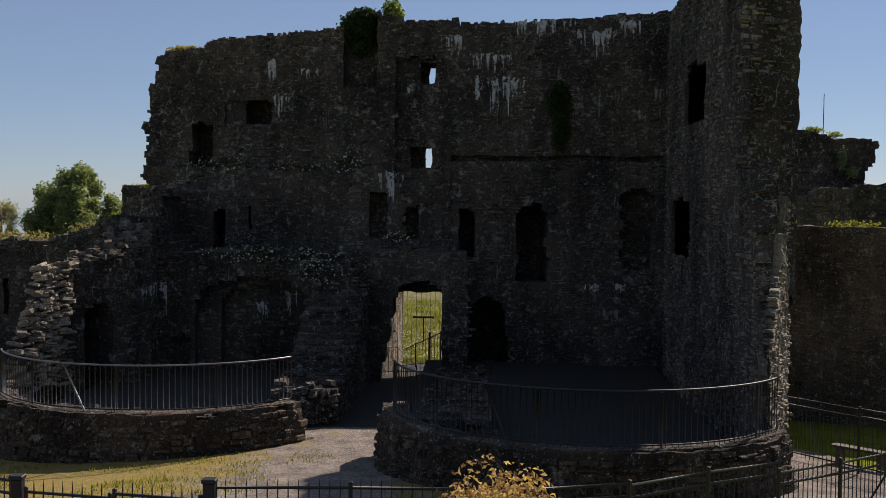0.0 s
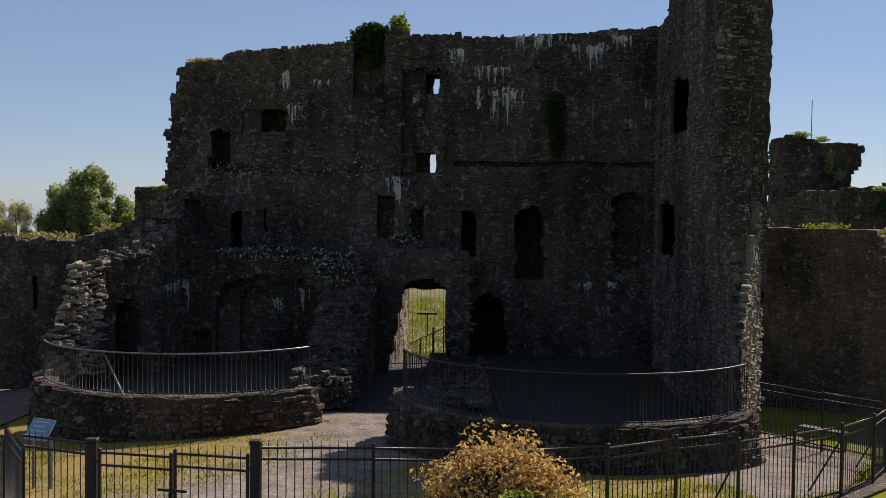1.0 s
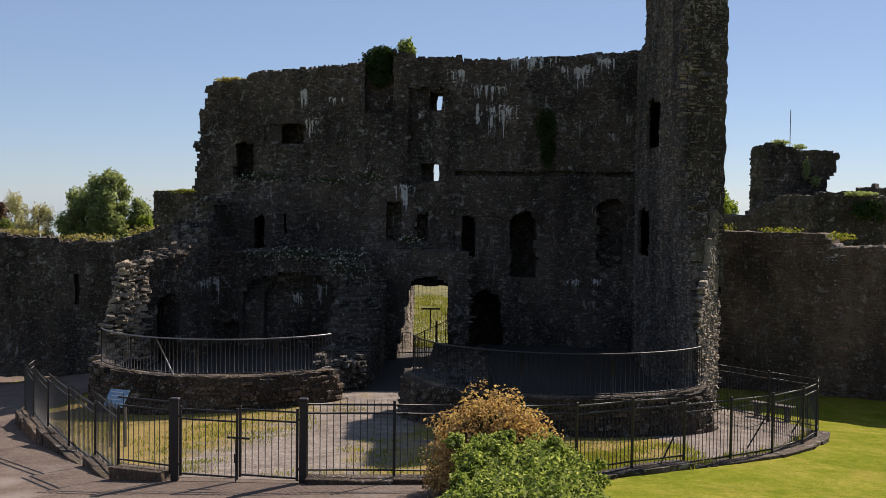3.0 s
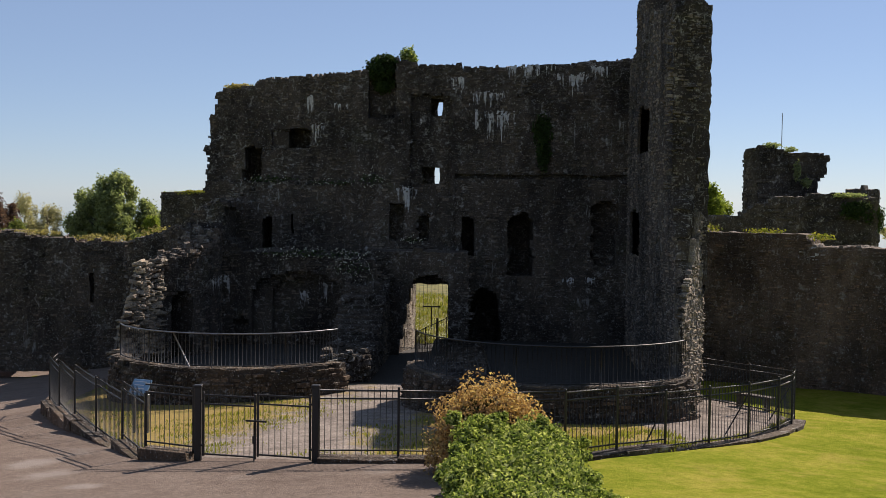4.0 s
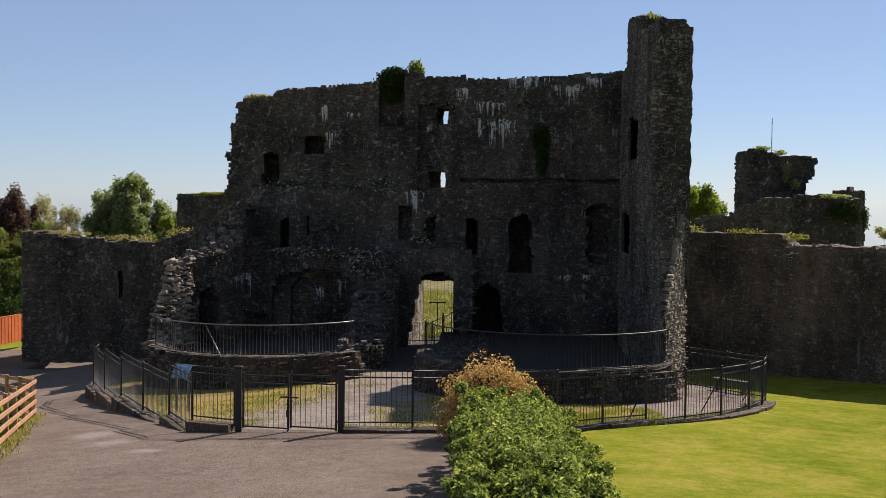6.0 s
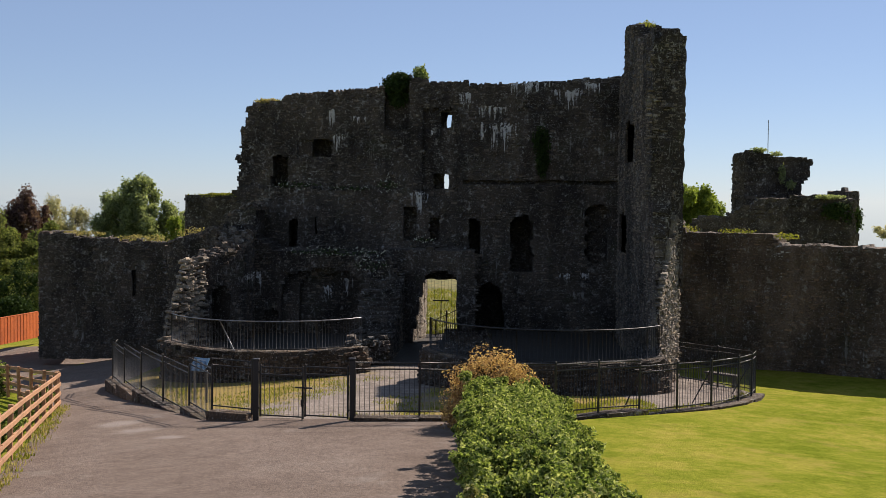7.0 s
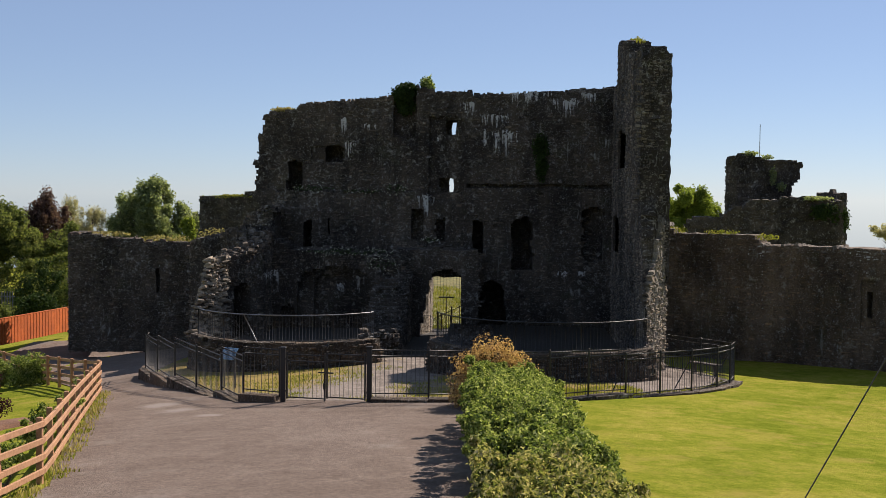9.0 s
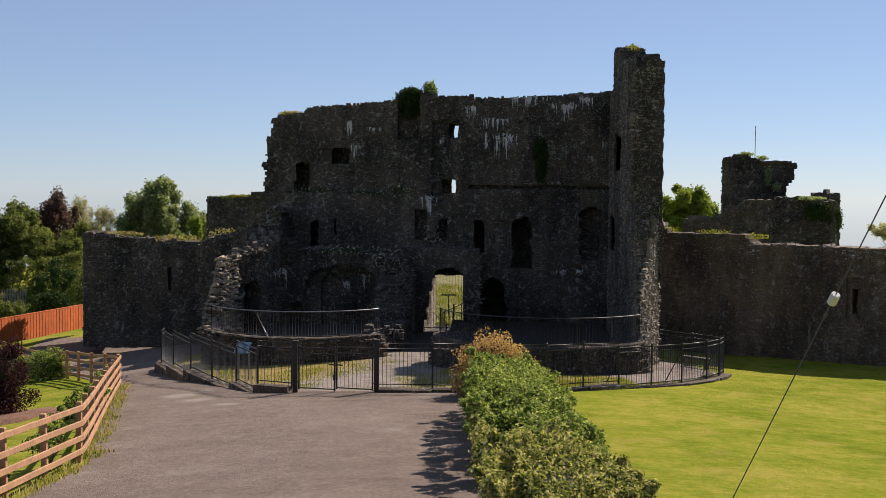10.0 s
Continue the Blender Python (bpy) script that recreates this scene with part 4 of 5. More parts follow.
def end_shape(u, z):
    rag = 0.15 * noise.noise(Vector((u * 3, z * 3, 77))) + 0.08 * noise.noise(Vector((u * 8, z * 8, 79)))
    left = lerp_at(z, [(-1, 0.0), (2.2, 0.05), (2.9, 0.2), (3.15, 0.6), (4.2, 1.7), (5.2, 2.3), (8.4, 2.6)])
    if u < left + rag or z > 5.3 + rag:
        return None
    return 0.06 * noise.noise(Vector((u * 4, z * 4, 5))), 0.16


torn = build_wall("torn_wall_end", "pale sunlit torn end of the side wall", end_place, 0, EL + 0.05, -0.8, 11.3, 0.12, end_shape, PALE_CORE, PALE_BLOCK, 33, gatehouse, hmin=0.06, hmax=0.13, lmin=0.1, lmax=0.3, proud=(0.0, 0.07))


def stub_place(u, z, d):
    return Vector((6.12 + 0.94 * u, 23.72 + 0.36 * u + d, z))


def stub_shape(u, z):
    rag = 0.10 * noise.noise(Vector((u * 3, z * 3, 87))) + 0.05 * noise.noise(Vector((u * 9, z * 9, 89)))
    if z > lerp_at(u, [(0, 11.0), (0.5, 11.3), (1.2, 11.15)]) + rag or z < lerp_at(u, [(0, 5.9), (0.5, 4.7), (0.85, 3.8), (1.2, 3.0)]) + rag * 2 or u > 1.16:
        return None
    return 0.0, 0.45


build_wall("weathered_wall_end", "grey coursed end of the tall side wall", stub_place, 0, 1.2, 2.6, 11.5, 0.1, stub_shape, CORE, END_STONE, 38, gatehouse, cap=STONE)
for ob in list(gatehouse.children):
    ob.matrix_local = ginv
for _ in range(280):
    z = -0.5 + round(44 * rnd.random() ** 1.3) * 0.12
    u = lerp_at(z, [(-1, 0.0), (2.9, 0.2), (4.2, 1.7), (5.2, 2.4)]) + rnd.random() * (EL - 0.1)
    if u < EL:
        m = Matrix.Translation(end_place(u, z, 0.0)) @ Euler((rnd.uniform(-0.12, 0.12), rnd.uniform(-0.12, 0.12), 1.22 + rnd.uniform(-0.3, 0.3))).to_matrix().to_4x4() @ Matrix.Diagonal((rnd.uniform(0.12, 0.26), rnd.uniform(0.07, 0.12), rnd.uniform(0.10, 0.16), 1))
        put("stone", rnd.choice(pale_shapes), torn, m)
# protruding bonding stones where the tower wall broke away
for k in range(14):
    z = 2.6 + 0.07 * k
    m = Matrix.Translation(end_place(0.25 + 0.05 * k + rnd.uniform(-0.3, 0.1), z, 0.0)) @ Euler((0, rnd.uniform(-0.1, 0.1), 1.2)).to_matrix().to_4x4() @ Matrix.Diagonal((rnd.uniform(0.3, 0.55), 0.25, 0.14, 1))
    put("stone", rnd.choice(pale_shapes), torn, m)
# loose rubble over the broken tops and flanks
def flank_points(x0, sign, tops, n_, u0):
    out = []
    for _ in range(n_):
        u, d = rnd.uniform(u0, 7.8), rnd.uniform(0, 1.6)
        x, y, _z = passage_place(x0, sign)(u, 0, d)
        out.append((x, y, lerp_at(u, tops) + rnd.uniform(-0.05, 0.12)))
        if rnd.random() < 0.5:
            x, y, _z = passage_place(x0, sign)(u0, 0, d)
            out.append((x, y - 0.02, rnd.uniform(-0.4, lerp_at(u0, tops))))
    return out


rubble("rubble", flank_points(-2.45, -1, [(0, 0.65), (2.5, 0.8), (4.0, 1.3), (5.5, 2.0), (7.9, 2.6)], 110, 0.0), CORE, 34, parent=gatehouse, m=ginv)
rubble("rubble", flank_points(-0.45, 1, [(-4, 0.7), (0, 0.4), (3, 0.15), (7.9, 0.0)], 120, -3.6), CORE, 35, parent=gatehouse, m=ginv)
rubble("rubble", [left_place(u, lerp_at(u, [(1.1, 3.1), (1.6, 3.4), (3.5, 3.75), (5.7, 4.4), (6.5, 4.9)]) + rnd.uniform(-0.1, 0.15), rnd.uniform(0, 1.3)) for u in [1.1 + 4.7 * rnd.random() for _ in range(160)]], STONE, 36, parent=gatehouse, m=ginv)
rubble("rubble", [shoulder_place(u, lerp_at(u, [(0, 3.6), (1.5, 4.0), (2.6, 4.4), (3.2, 5.0), (4.3, 5.4)]) + rnd.uniform(-0.15, 0.15), rnd.uniform(0, 2.4)) for u in [4.3 * rnd.random() for _ in range(160)]], STONE, 37, parent=gatehouse, m=ginv)


# ---- curtain walls and ruins behind ----
cr_place, cr_len = line_place([(7.0, 30.6), (10.6, 29.4), (12.3, 28.5), (16.5, 25.2), (24.0, 20.6), (40, 12)])


def cr_shape(u, z):
    rag = 0.14 * noise.noise(Vector((u * 1.5, z * 1.5, 80)))
    if z > lerp_at(u, [(0, 5.6), (1.2, 5.2), (1.6, 4.6), (4.6, 4.55), (5.4, 4.25), (12, 4.1), (20, 4.2), (45, 4.2)]) + rag:
        return None
    f = 0.0
    if 8.9 < u < 9.7 and 1.3 < z < 3.0:
        f = 0.6 if 9.2 < u < 9.4 and 1.5 < z < 2.7 else 0.12
    return f, 1.4


wall_east = build_wall("wall_east", "long brown rubble curtain wall with an arrow slit", cr_place, 0, cr_len, -1.0, 6.0, 0.2, cr_shape, EAST_CORE, EAST, 41, None, "castle wall", "structure", END_STONE, cap_high=(-0.02, 0.05))

cl_place, cl_len = line_place([(-20.6, 46.4), (-19.2, 39.6), (-16.0, 39.9), (-12.4, 40.6), (-11.0, 37.4)])


def cl_shape(u, z):
    rag = 0.14 * noise.noise(Vector((u * 1.5, z * 1.5, 90)))
    if z > lerp_at(u, [(0, 3.2), (1, 3.85), (7.0, 4.0), (8.4, 3.85), (13.6, 3.45), (14.4, 3.6), (16.9, 4.2)]) + rag:
        return None
    f = 0.0
    if 11.15 < u < 11.33 and 1.0 < z < 2.4:
        f = 0.5
    return f, 1.2


wall_west = build_wall("wall_west", "dark rubble curtain wall with a narrow slit", cl_place, 0, cl_len, -1.8, 4.6, 0.18, cl_shape, CORE, STONE, 42, None, "castle wall", "structure", BROWN)


def far_ruin(name, label, pts, tops, z0, thick, seed, cell=0.4, right=((-5, 99), (20, 99))):
    place, length = line_place(pts)

    def shape(u, z):
        if z > lerp_at(u, tops) + 0.22 * noise.noise(Vector((u * 0.9, z * 0.9, seed))) + 0.16 * noise.noise(Vector((u * 2.7, z * 2.7, seed))) or u > lerp_at(z, right) + 0.2 * noise.noise(Vector((u * 2, z * 2, seed))):
            return None
        return 0.0, thick
    ob = put(name, ruin_wall(name, place, 0, length, z0, max(t[1] for t in tops) + 0.8, cell, shape, FAR_STONE, 0.1))
    tagged(ob, label, "castle ruin", "ruined inner towers")
    st = put("masonry", courses("masonry", place, 0, length, z0 + 3, max(t[1] for t in tops) + 0.4, shape, FAR_STONE, seed, 0.2, 0.34, 0.3, 0.8, (0.0, 0.08)), ob)
    tagged(st, "", "", "", "stuff")
    return ob


far_ruin("ruined_tower", "distant ruined stone tower with an overhanging ragged block", [(19.2, 67.5), (18.95, 66), (19.5, 64.9), (20.6, 64.6), (21.4, 65.0), (24.1, 65.0)], [(0, 8.7), (2.0, 9.0), (3.2, 9.25), (4.4, 8.95), (4.6, 8.7), (7.5, 8.75)], -1, 1.6, 51, 0.2, ((-1, 6.8), (6.3, 6.7), (7.05, 6.55), (7.25, 7.15), (8.6, 7.35)))
far_ruin("ruined_tower", "distant broken wall overgrown with ivy", [(15.4, 62), (19.4, 61.4), (25.2, 60), (26.2, 63), (26.6, 68)], [(0, 4.6), (2.2, 5.0), (3.4, 5.5), (4.2, 6.0), (6.4, 6.2), (8.0, 6.15), (9.5, 6.0), (12, 5.6), (17, 5.6)], -1, 1.6, 52, 0.2)
far_ruin("ruined_tower", "distant squat round stone turret", [(24.8, 64.5), (25.1, 63.2), (25.8, 62.7), (26.5, 63.2), (26.8, 64.5)], [(0, 6.5), (6, 6.5)], -1, 0.9, 53, 0.25)
far_ruin("ruined_range", "distant flat-topped ruined stone building", [(-20.2, 74), (-19.6, 72.2), (-13.6, 71.5), (-12.8, 76)], [(0, 5.7), (5, 6.0), (7.5, 6.0), (12, 6.0)], -1, 1.4, 54)
pole = thing("flagpole", "thin bare metal flagpole above the ruins", "flagpole", at=(21.2, 66.0, 6))
put("pole", tube_mesh("pole", [(0, 0, 0), (0, 0, 5.3)], [0.032, 0.022], GALV), pole)


# ---- iron railings round the yard ----
def along(points, step):
    """Even stations on a line: place and heading."""
    pts = [Vector(p) for p in points]
    out, left = [], 0.0
    for a, b in zip(pts, pts[1:]):
        t = (b - a).normalized()
        L, s = (b - a).length, left
        while s < L:
            out.append((a + t * s, math.atan2(t.y, t.x)))
            s += step
        left = s - L
    return out


PICKET = tube_mesh("picket", [(0, 0, 0), (0, 0, 1.22), (0, 0, 1.32)], [0.008, 0.008, 0.002], IRON, 5)
POST = box_mesh("post", 0.048, 0.048, 1.33, IRON, 0.008, True)
BRACE = tube_mesh("brace", [(0, 0.02, 1.0), (0, 0.55, 0.02)], 0.018, IRON, 5)


def railing(label, spots, braces=()):
    """A run of spiked railing in panels: spots are (x, y, z of the kerb to the next post, or None to run on from the last)."""
    f = thing("iron_railing", label, "railing", "yard railings", at=spots[0][:3])
    inv = f.matrix_basis.inverted()
    for k, (a, b) in enumerate(zip(spots, spots[1:])):
        pa, pb = Vector(a[:3]), Vector((b[0], b[1], a[2] if len(b) < 4 else b[3]))
        d = pb - pa
        head = math.degrees(math.atan2(d.y, d.x))
        L = math.hypot(d.x, d.y)
        for h, r in ((1.22, 0.019), (1.07, 0.019), (0.09, 0.017)):
            put("rail", tube_mesh("rail", [inv @ (pa + Vector((0, 0, h))), inv @ (pb + Vector((0, 0, h)))], r, IRON, 6), f)
        n_ = max(2, round(L / 0.112))
        for i in range(1, n_):
            p = pa.lerp(pb, i / n_)
            put("picket", PICKET, f, inv @ Matrix.Translation(p) @ pose(0, 0, 0, 0, 0, head))
        put("post", POST, f, inv @ Matrix.Translation(pa - Vector((0, 0, 0.04))) @ pose(0, 0, 0, 0, 0, head))
        if k in braces:
            put("brace", BRACE, f, inv @ Matrix.Translation(pa) @ pose(0, 0, 0, 0, 0, head))
    return f


# (x, y, kerb height for the panel that starts here, and where the panel before it ends)
LEFT_SPOTS = [(-4.98, 13.52, 0.66), (-6.03, 14.0, 0.42), (-6.98, 15.8, 0.17), (-8.15, 17.85, 0.15), (-9.3, 19.95, -0.06), (-10.45, 22.3, -0.25), (-11.38, 24.3, -0.36), (-11.62, 25.7, -0.36)]
RIGHT_SPOTS = [(-2.5, 12.9, 0.76, 0.76), (-1.0, 12.95, 0.76, 0.76), (0.6, 13.0, 0.72, 0.74), (2.2, 13.55, 0.67, 0.69), (3.36, 14.62, 0.59, 0.59), (4.53, 15.6, 0.36, 0.50), (5.66, 16.5, 0.31, 0.31),
               (6.78, 17.5, 0.25, 0.25), (7.87, 18.95, 0.16, 0.16), (8.55, 20.15, 0.10, 0.10), (8.95, 21.3, 0.02, 0.04), (8.15, 22.75, -0.04, -0.02), (7.1, 24.65, -0.1, -0.08)]
LEFT_LINE, RIGHT_LINE = [p[:2] for p in LEFT_SPOTS], [p[:2] for p in RIGHT_SPOTS]
railing("black spiked iron railing stepping up a stone kerb beside the drive", LEFT_SPOTS)
railing("black spiked iron railing on a low stone kerb beside the lawn", RIGHT_SPOTS, (5, 7, 9))

kerb_shapes = []
for k in range(6):
    bm = box_bm(bmesh.new(), 1.0, 1.0, 1.0, Matrix(), 0.03)
    for v in bm.verts:
        v.co += wob(v.co + Vector((k * 7.3, 0, 0)), 0.05, 2.2)
    kerb_shapes.append(bm_mesh("stone", bm, KERB))


def kerb(label, spots, width, out, seed):
    """Level kerb blocks under each panel of the railing, bedded in the ground."""
    k0 = thing("stone_kerb", label, "kerb", "yard kerbs", at=(*spots[0][:2], ground_z(*spots[0][:2])))
    inv, r = k0.matrix_basis.inverted(), random.Random(seed)
    for a, b in zip(spots, spots[1:]):
        pa, pb = Vector(a[:3]), Vector((b[0], b[1], a[2] if len(b) < 4 else b[3]))
        L = math.hypot(pb.x - pa.x, pb.y - pa.y)
        head = math.atan2(pb.y - pa.y, pb.x - pa.x)
        n_ = max(1, round(L / 0.85))
        for i in range(n_):
            c = pa.lerp(pb, (i + 0.5) / n_)
            top = c.z - 0.01 + r.uniform(-0.02, 0.012)
            low = ground_z(c.x, c.y) - 0.12
            w = width * r.uniform(0.95, 1.2)
            x, y = c.x + math.sin(head) * out, c.y - math.cos(head) * out
            tip = -math.degrees(math.atan2(pb.z - pa.z, L)) + r.uniform(-0.8, 0.8)
            m = inv @ Matrix.Translation((x, y, (top + low) / 2)) @ pose(0, 0, 0, r.uniform(-1.5, 1.5), tip, math.degrees(head) + r.uniform(-2, 2)) @ Matrix.Diagonal((L / n_ * 1.0, w, max(top - low, 0.2), 1))
            put("kerb_block", r.choice(kerb_shapes), k0, m)


kerb("rough dark stone kerb stepping down along the drive", LEFT_SPOTS, 0.40, -0.05, 62)
kerb("rough pale stone kerb along the lawn", RIGHT_SPOTS[:11], 0.40, 0.06, 63)

# ---- double gate ----
GATE_POST = bmesh.new()
box_bm(GATE_POST, 0.13, 0.13, 1.47, Matrix.Translation((0, 0, 0.735)), 0.01)
box_bm(GATE_POST, 0.16, 0.16, 0.05, Matrix.Translation((0, 0, 1.49)), 0.01)
GATE_POST = bm_mesh("gate_post", GATE_POST, IRON)
PA, PB = Vector((-4.87, 13.4)), Vector((-2.55, 12.85))
for p in (PA, PB):
    gp = put("gate_post", GATE_POST, None, Matrix.Translation((p.x, p.y, ground_z(p.x, p.y) - 0.02)))
    tagged(gp, "stout square black iron gate post", "gate post", "gate posts")


def gate_leaf(label, a, b, latch):
    z = ground_z(*((a + b) / 2)) + 0.05
    g = thing("iron_gate", label, "gate", "double gate leaves", at=(a.x, a.y, z))
    g.rotation_euler = (0, 0, math.atan2((b - a).y, (b - a).x))
    w = (b - a).length
    for h in (0.08, 1.05, 1.22):
        put("rail", box_mesh("rail", w, 0.035, 0.03, IRON, 0.004), g, Matrix.Translation((w / 2, 0, h)))
    for x in (0.02, w - 0.02):
        put("stile", box_mesh("stile", 0.04, 0.04, 1.24, IRON, 0.004), g, Matrix.Translation((x, 0, 0.66)))
    n_ = int(w / 0.115)
    for k in range(1, n_):
        put("picket", PICKET, g, Matrix.Translation((w * k / n_, 0, 0.06)))
    for h in (0.25, 1.1):
        put("hinge", box_mesh("hinge", 0.10, 0.03, 0.04, IRON, 0.004), g, Matrix.Translation((-0.02 if latch else w + 0.02, -0.03, h)))
    if latch:
        put("latch", box_mesh("latch", 0.42, 0.03, 0.035, IRON, 0.005), g, Matrix.Translation((w + 0.02, -0.05, 0.78)))
        put("lock_box", box_mesh("lock_box", 0.07, 0.05, 0.16, IRON, 0.008), g, Matrix.Translation((w - 0.02, -0.04, 0.42)))
        put("drop_bolt", tube_mesh("drop_bolt", [(w - 0.02, -0.05, 0.75), (w - 0.02, -0.05, -0.02)], 0.014, IRON, 6), g)


pm = (PA + PB) / 2
e1 = (PB - PA).normalized() * 0.09
gate_leaf("closed black iron gate leaf with latch and drop bolt", PA + e1, pm, True)
gate_leaf("closed black iron gate leaf", pm + e1 * 0.2, PB - e1, False)

# ---- information board behind the railing ----
board = thing("information_board", "pale blue tilted information board on two legs", "sign", at=(-7.2, 18.2, ground_z(-7.2, 18.2)))
board.rotation_euler = (0, 0, radians(-25))
for x in (-0.2, 0.2):
    put("leg", box_mesh("leg", 0.05, 0.05, 0.95, GALV, 0.004, True), board, Matrix.Translation((x, 0, 0)))
panel = put("panel", box_mesh("panel", 0.52, 0.03, 0.42, SIGNM, 0.006), board, Matrix.Translation((0, -0.05, 1.10)) @ pose(0, 0, 0, -38, 0, 0))
for k in range(4):
    put("text_bar", box_mesh("text_bar", 0.36 - 0.1 * (k % 2), 0.008, 0.02, WHITE), panel, Matrix.Translation((-0.03, -0.018, 0.14 - 0.09 * k)))

# ---- low bench inside the railing ----
bench = thing("low_bench", "low dark plank bench on two stub legs", "bench", at=(8.5, 23.6, ground_z(8.5, 23.6) + 0.03))
bench.rotation_euler = (0, 0, radians(-48))
put("seat", box_mesh("seat", 1.25, 0.26, 0.06, DARK_TIMBER, 0.01), bench, Matrix.Translation((0, 0, 0.36)))
for x in (-0.45, 0.45):
    put("leg", box_mesh("leg", 0.08, 0.2, 0.36, DARK_TIMBER, 0.008, True), bench, Matrix.Translation((x, 0, -0.03)))

# ---- handrails on the tower bases ----
BALUSTERS = {m_.name: tube_mesh("baluster", [(0, 0, 0), (0, 0, 1.0)], 0.009, m_, 5) for m_ in (IRON, STEEL)}
STANCHION = tube_mesh("stanchion", [(0, 0, 0), (0, 0, 1.02)], 0.022, IRON, 6)


def handrail(label, line, z, braces, rail_material):
    h = thing("handrail", label, "handrail", "tower base handrails", at=(*line[0], z))
    inv = h.matrix_basis.inverted()
    dense = [p for p, _ in along(line, 0.3)] + [Vector(line[-1])]
    put("top_rail", tube_mesh("top_rail", [inv @ Vector((p.x, p.y, z + 1.0)) for p in dense], 0.02, rail_material, 8), h)
    put("bottom_rail", tube_mesh("bottom_rail", [inv @ Vector((p.x, p.y, z + 0.09)) for p in dense], 0.016, IRON, 6), h)
    for p, a in along(line, 0.118):
        put("baluster", BALUSTERS[(IRON if rail_material is IRON else STEEL).name], h, inv @ Matrix.Translation((p.x, p.y, z)))
    for p, a in along(line, 2.1):
        put("stanchion", STANCHION, h, inv @ Matrix.Translation((p.x, p.y, z - 0.05)))
    for p, dx, dy in braces:
        put("brace", tube_mesh("brace", [inv @ Vector((p[0], p[1], z + 0.98)), inv @ Vector((p[0] + dx, p[1] + dy, z - 0.02))], 0.02, rail_material, 6), h)
    return h


def arc_line(cx, cy, r, a0, a1, n_=24):
    return [(cx + r * math.cos(radians(a0 + (a1 - a0) * k / n_)), cy + r * math.sin(radians(a0 + (a1 - a0) * k / n_))) for k in range(n_ + 1)]


handrail("curved grey handrail with thin bars on the tower base", arc_line(-6.4, 27.75, 3.8, 202, 325), 0.72, [((-7.85, 24.24), 0.55, -0.25)], GALV)
handrail("curved dark handrail with thin bars on the tower base", arc_line(2.88, 23.2, 3.84, 188, 326), 1.05, [((0.75, 20.0), 0.4, -0.35)], IRON)

# ---- railing and gate in the passage ----
inner = thing("inner_railing", "dark sloping railing beyond the gate passage", "railing", at=(-1.7, 42.2, -0.95))
for x, h in ((0.05, 0.6), (0.75, 0.95), (1.25, 1.35), (1.65, 1.4)):
    put("post", box_mesh("post", 0.08 if x == 1.25 else 0.05, 0.06, h, IRON, 0.006, True), inner, Matrix.Translation((x, 0, 0)))
put("rail", tube_mesh("rail", [(0, 0, 0.55), (1.75, 0, 1.38)], 0.02, IRON, 6), inner)
put("rail", tube_mesh("rail", [(0, 0, 0.1), (1.75, 0, 0.3)], 0.015, IRON, 6), inner)
for k in range(15):
    put("baluster", tube_mesh("baluster", [(0.11 * k, 0, 0.08), (0.11 * k, 0, 0.55 + 0.052 * k)], 0.007, IRON, 4), inner)
lowrail = thing("low_handrail", "short thin handrail at the passage mouth", "handrail", at=(-1.75, 38.6, -0.55))
put("rail", tube_mesh("rail", [(-0.05, 0, 0.85), (0.3, 0, 0.85), (0.5, -0.6, 0.7), (0.95, -1.4, 0.45)], 0.015, GALV, 6), lowrail)
for x, y, h in ((0.0, 0, 0.85), (0.3, 0, 0.85), (0.62, -0.8, 0.65), (0.95, -1.4, 0.45)):
    put("post", tube_mesh("post", [(x, y, -0.02), (x, y, h)], 0.016, IRON, 6), lowrail)
notice = thing("notice_board", "small dark board on a thin post in the meadow", "sign", at=(-0.75, 47.0, -0.85))
put("post", tube_mesh("post", [(0, 0, -0.1), (0, 0, 1.3)], 0.03, IRON, 6), notice)
put("board", box_mesh("board", 0.85, 0.04, 0.08, IRON, 0.006), notice, Matrix.Translation((0, 0, 1.3)))
screen = thing("mesh_gate", "tall thin-barred gate closing the arch", "gate", at=(-0.98, 37.6, -0.45))
for k in range(13):
    put("bar", tube_mesh("bar", [(-0.9 + 0.15 * k, 0, 0), (-0.9 + 0.15 * k, 0, 2.75)], 0.005, IRON, 4), screen)
for h in (0.1, 2.75):
    put("rail", box_mesh("rail", 1.85, 0.02, 0.03, IRON), screen, Matrix.Translation((0, 0, h)))


# ---- tall grass and flowers of the court, seen through the passage ----
r6 = random.Random(145)
spots = [(r6.uniform(-3.5, 1.0), 43.5 + 14 * r6.random() ** 1.3) for _ in range(900)]
tagged(put("meadow_grass", tuft_field("meadow_grass", [(x, y, ground_z(x, y) + 0.03, 0.3) for x, y in spots], WEED_LEAF, 146, 0.22, 10, 0.014)), "tall yellowing meadow grass in the castle court", "grass", "", "stuff")
tagged(put("meadow_flowers", leaf_cloud("meadow_flowers", [(x, y, ground_z(x, y) + 0.24, 0.25, 0.25, 0.08) for x, y in spots if y < 49], 1500, 0.05, PETAL, 147, 0.3)), "small white flowers among the meadow grass", "flowers", "", "stuff")

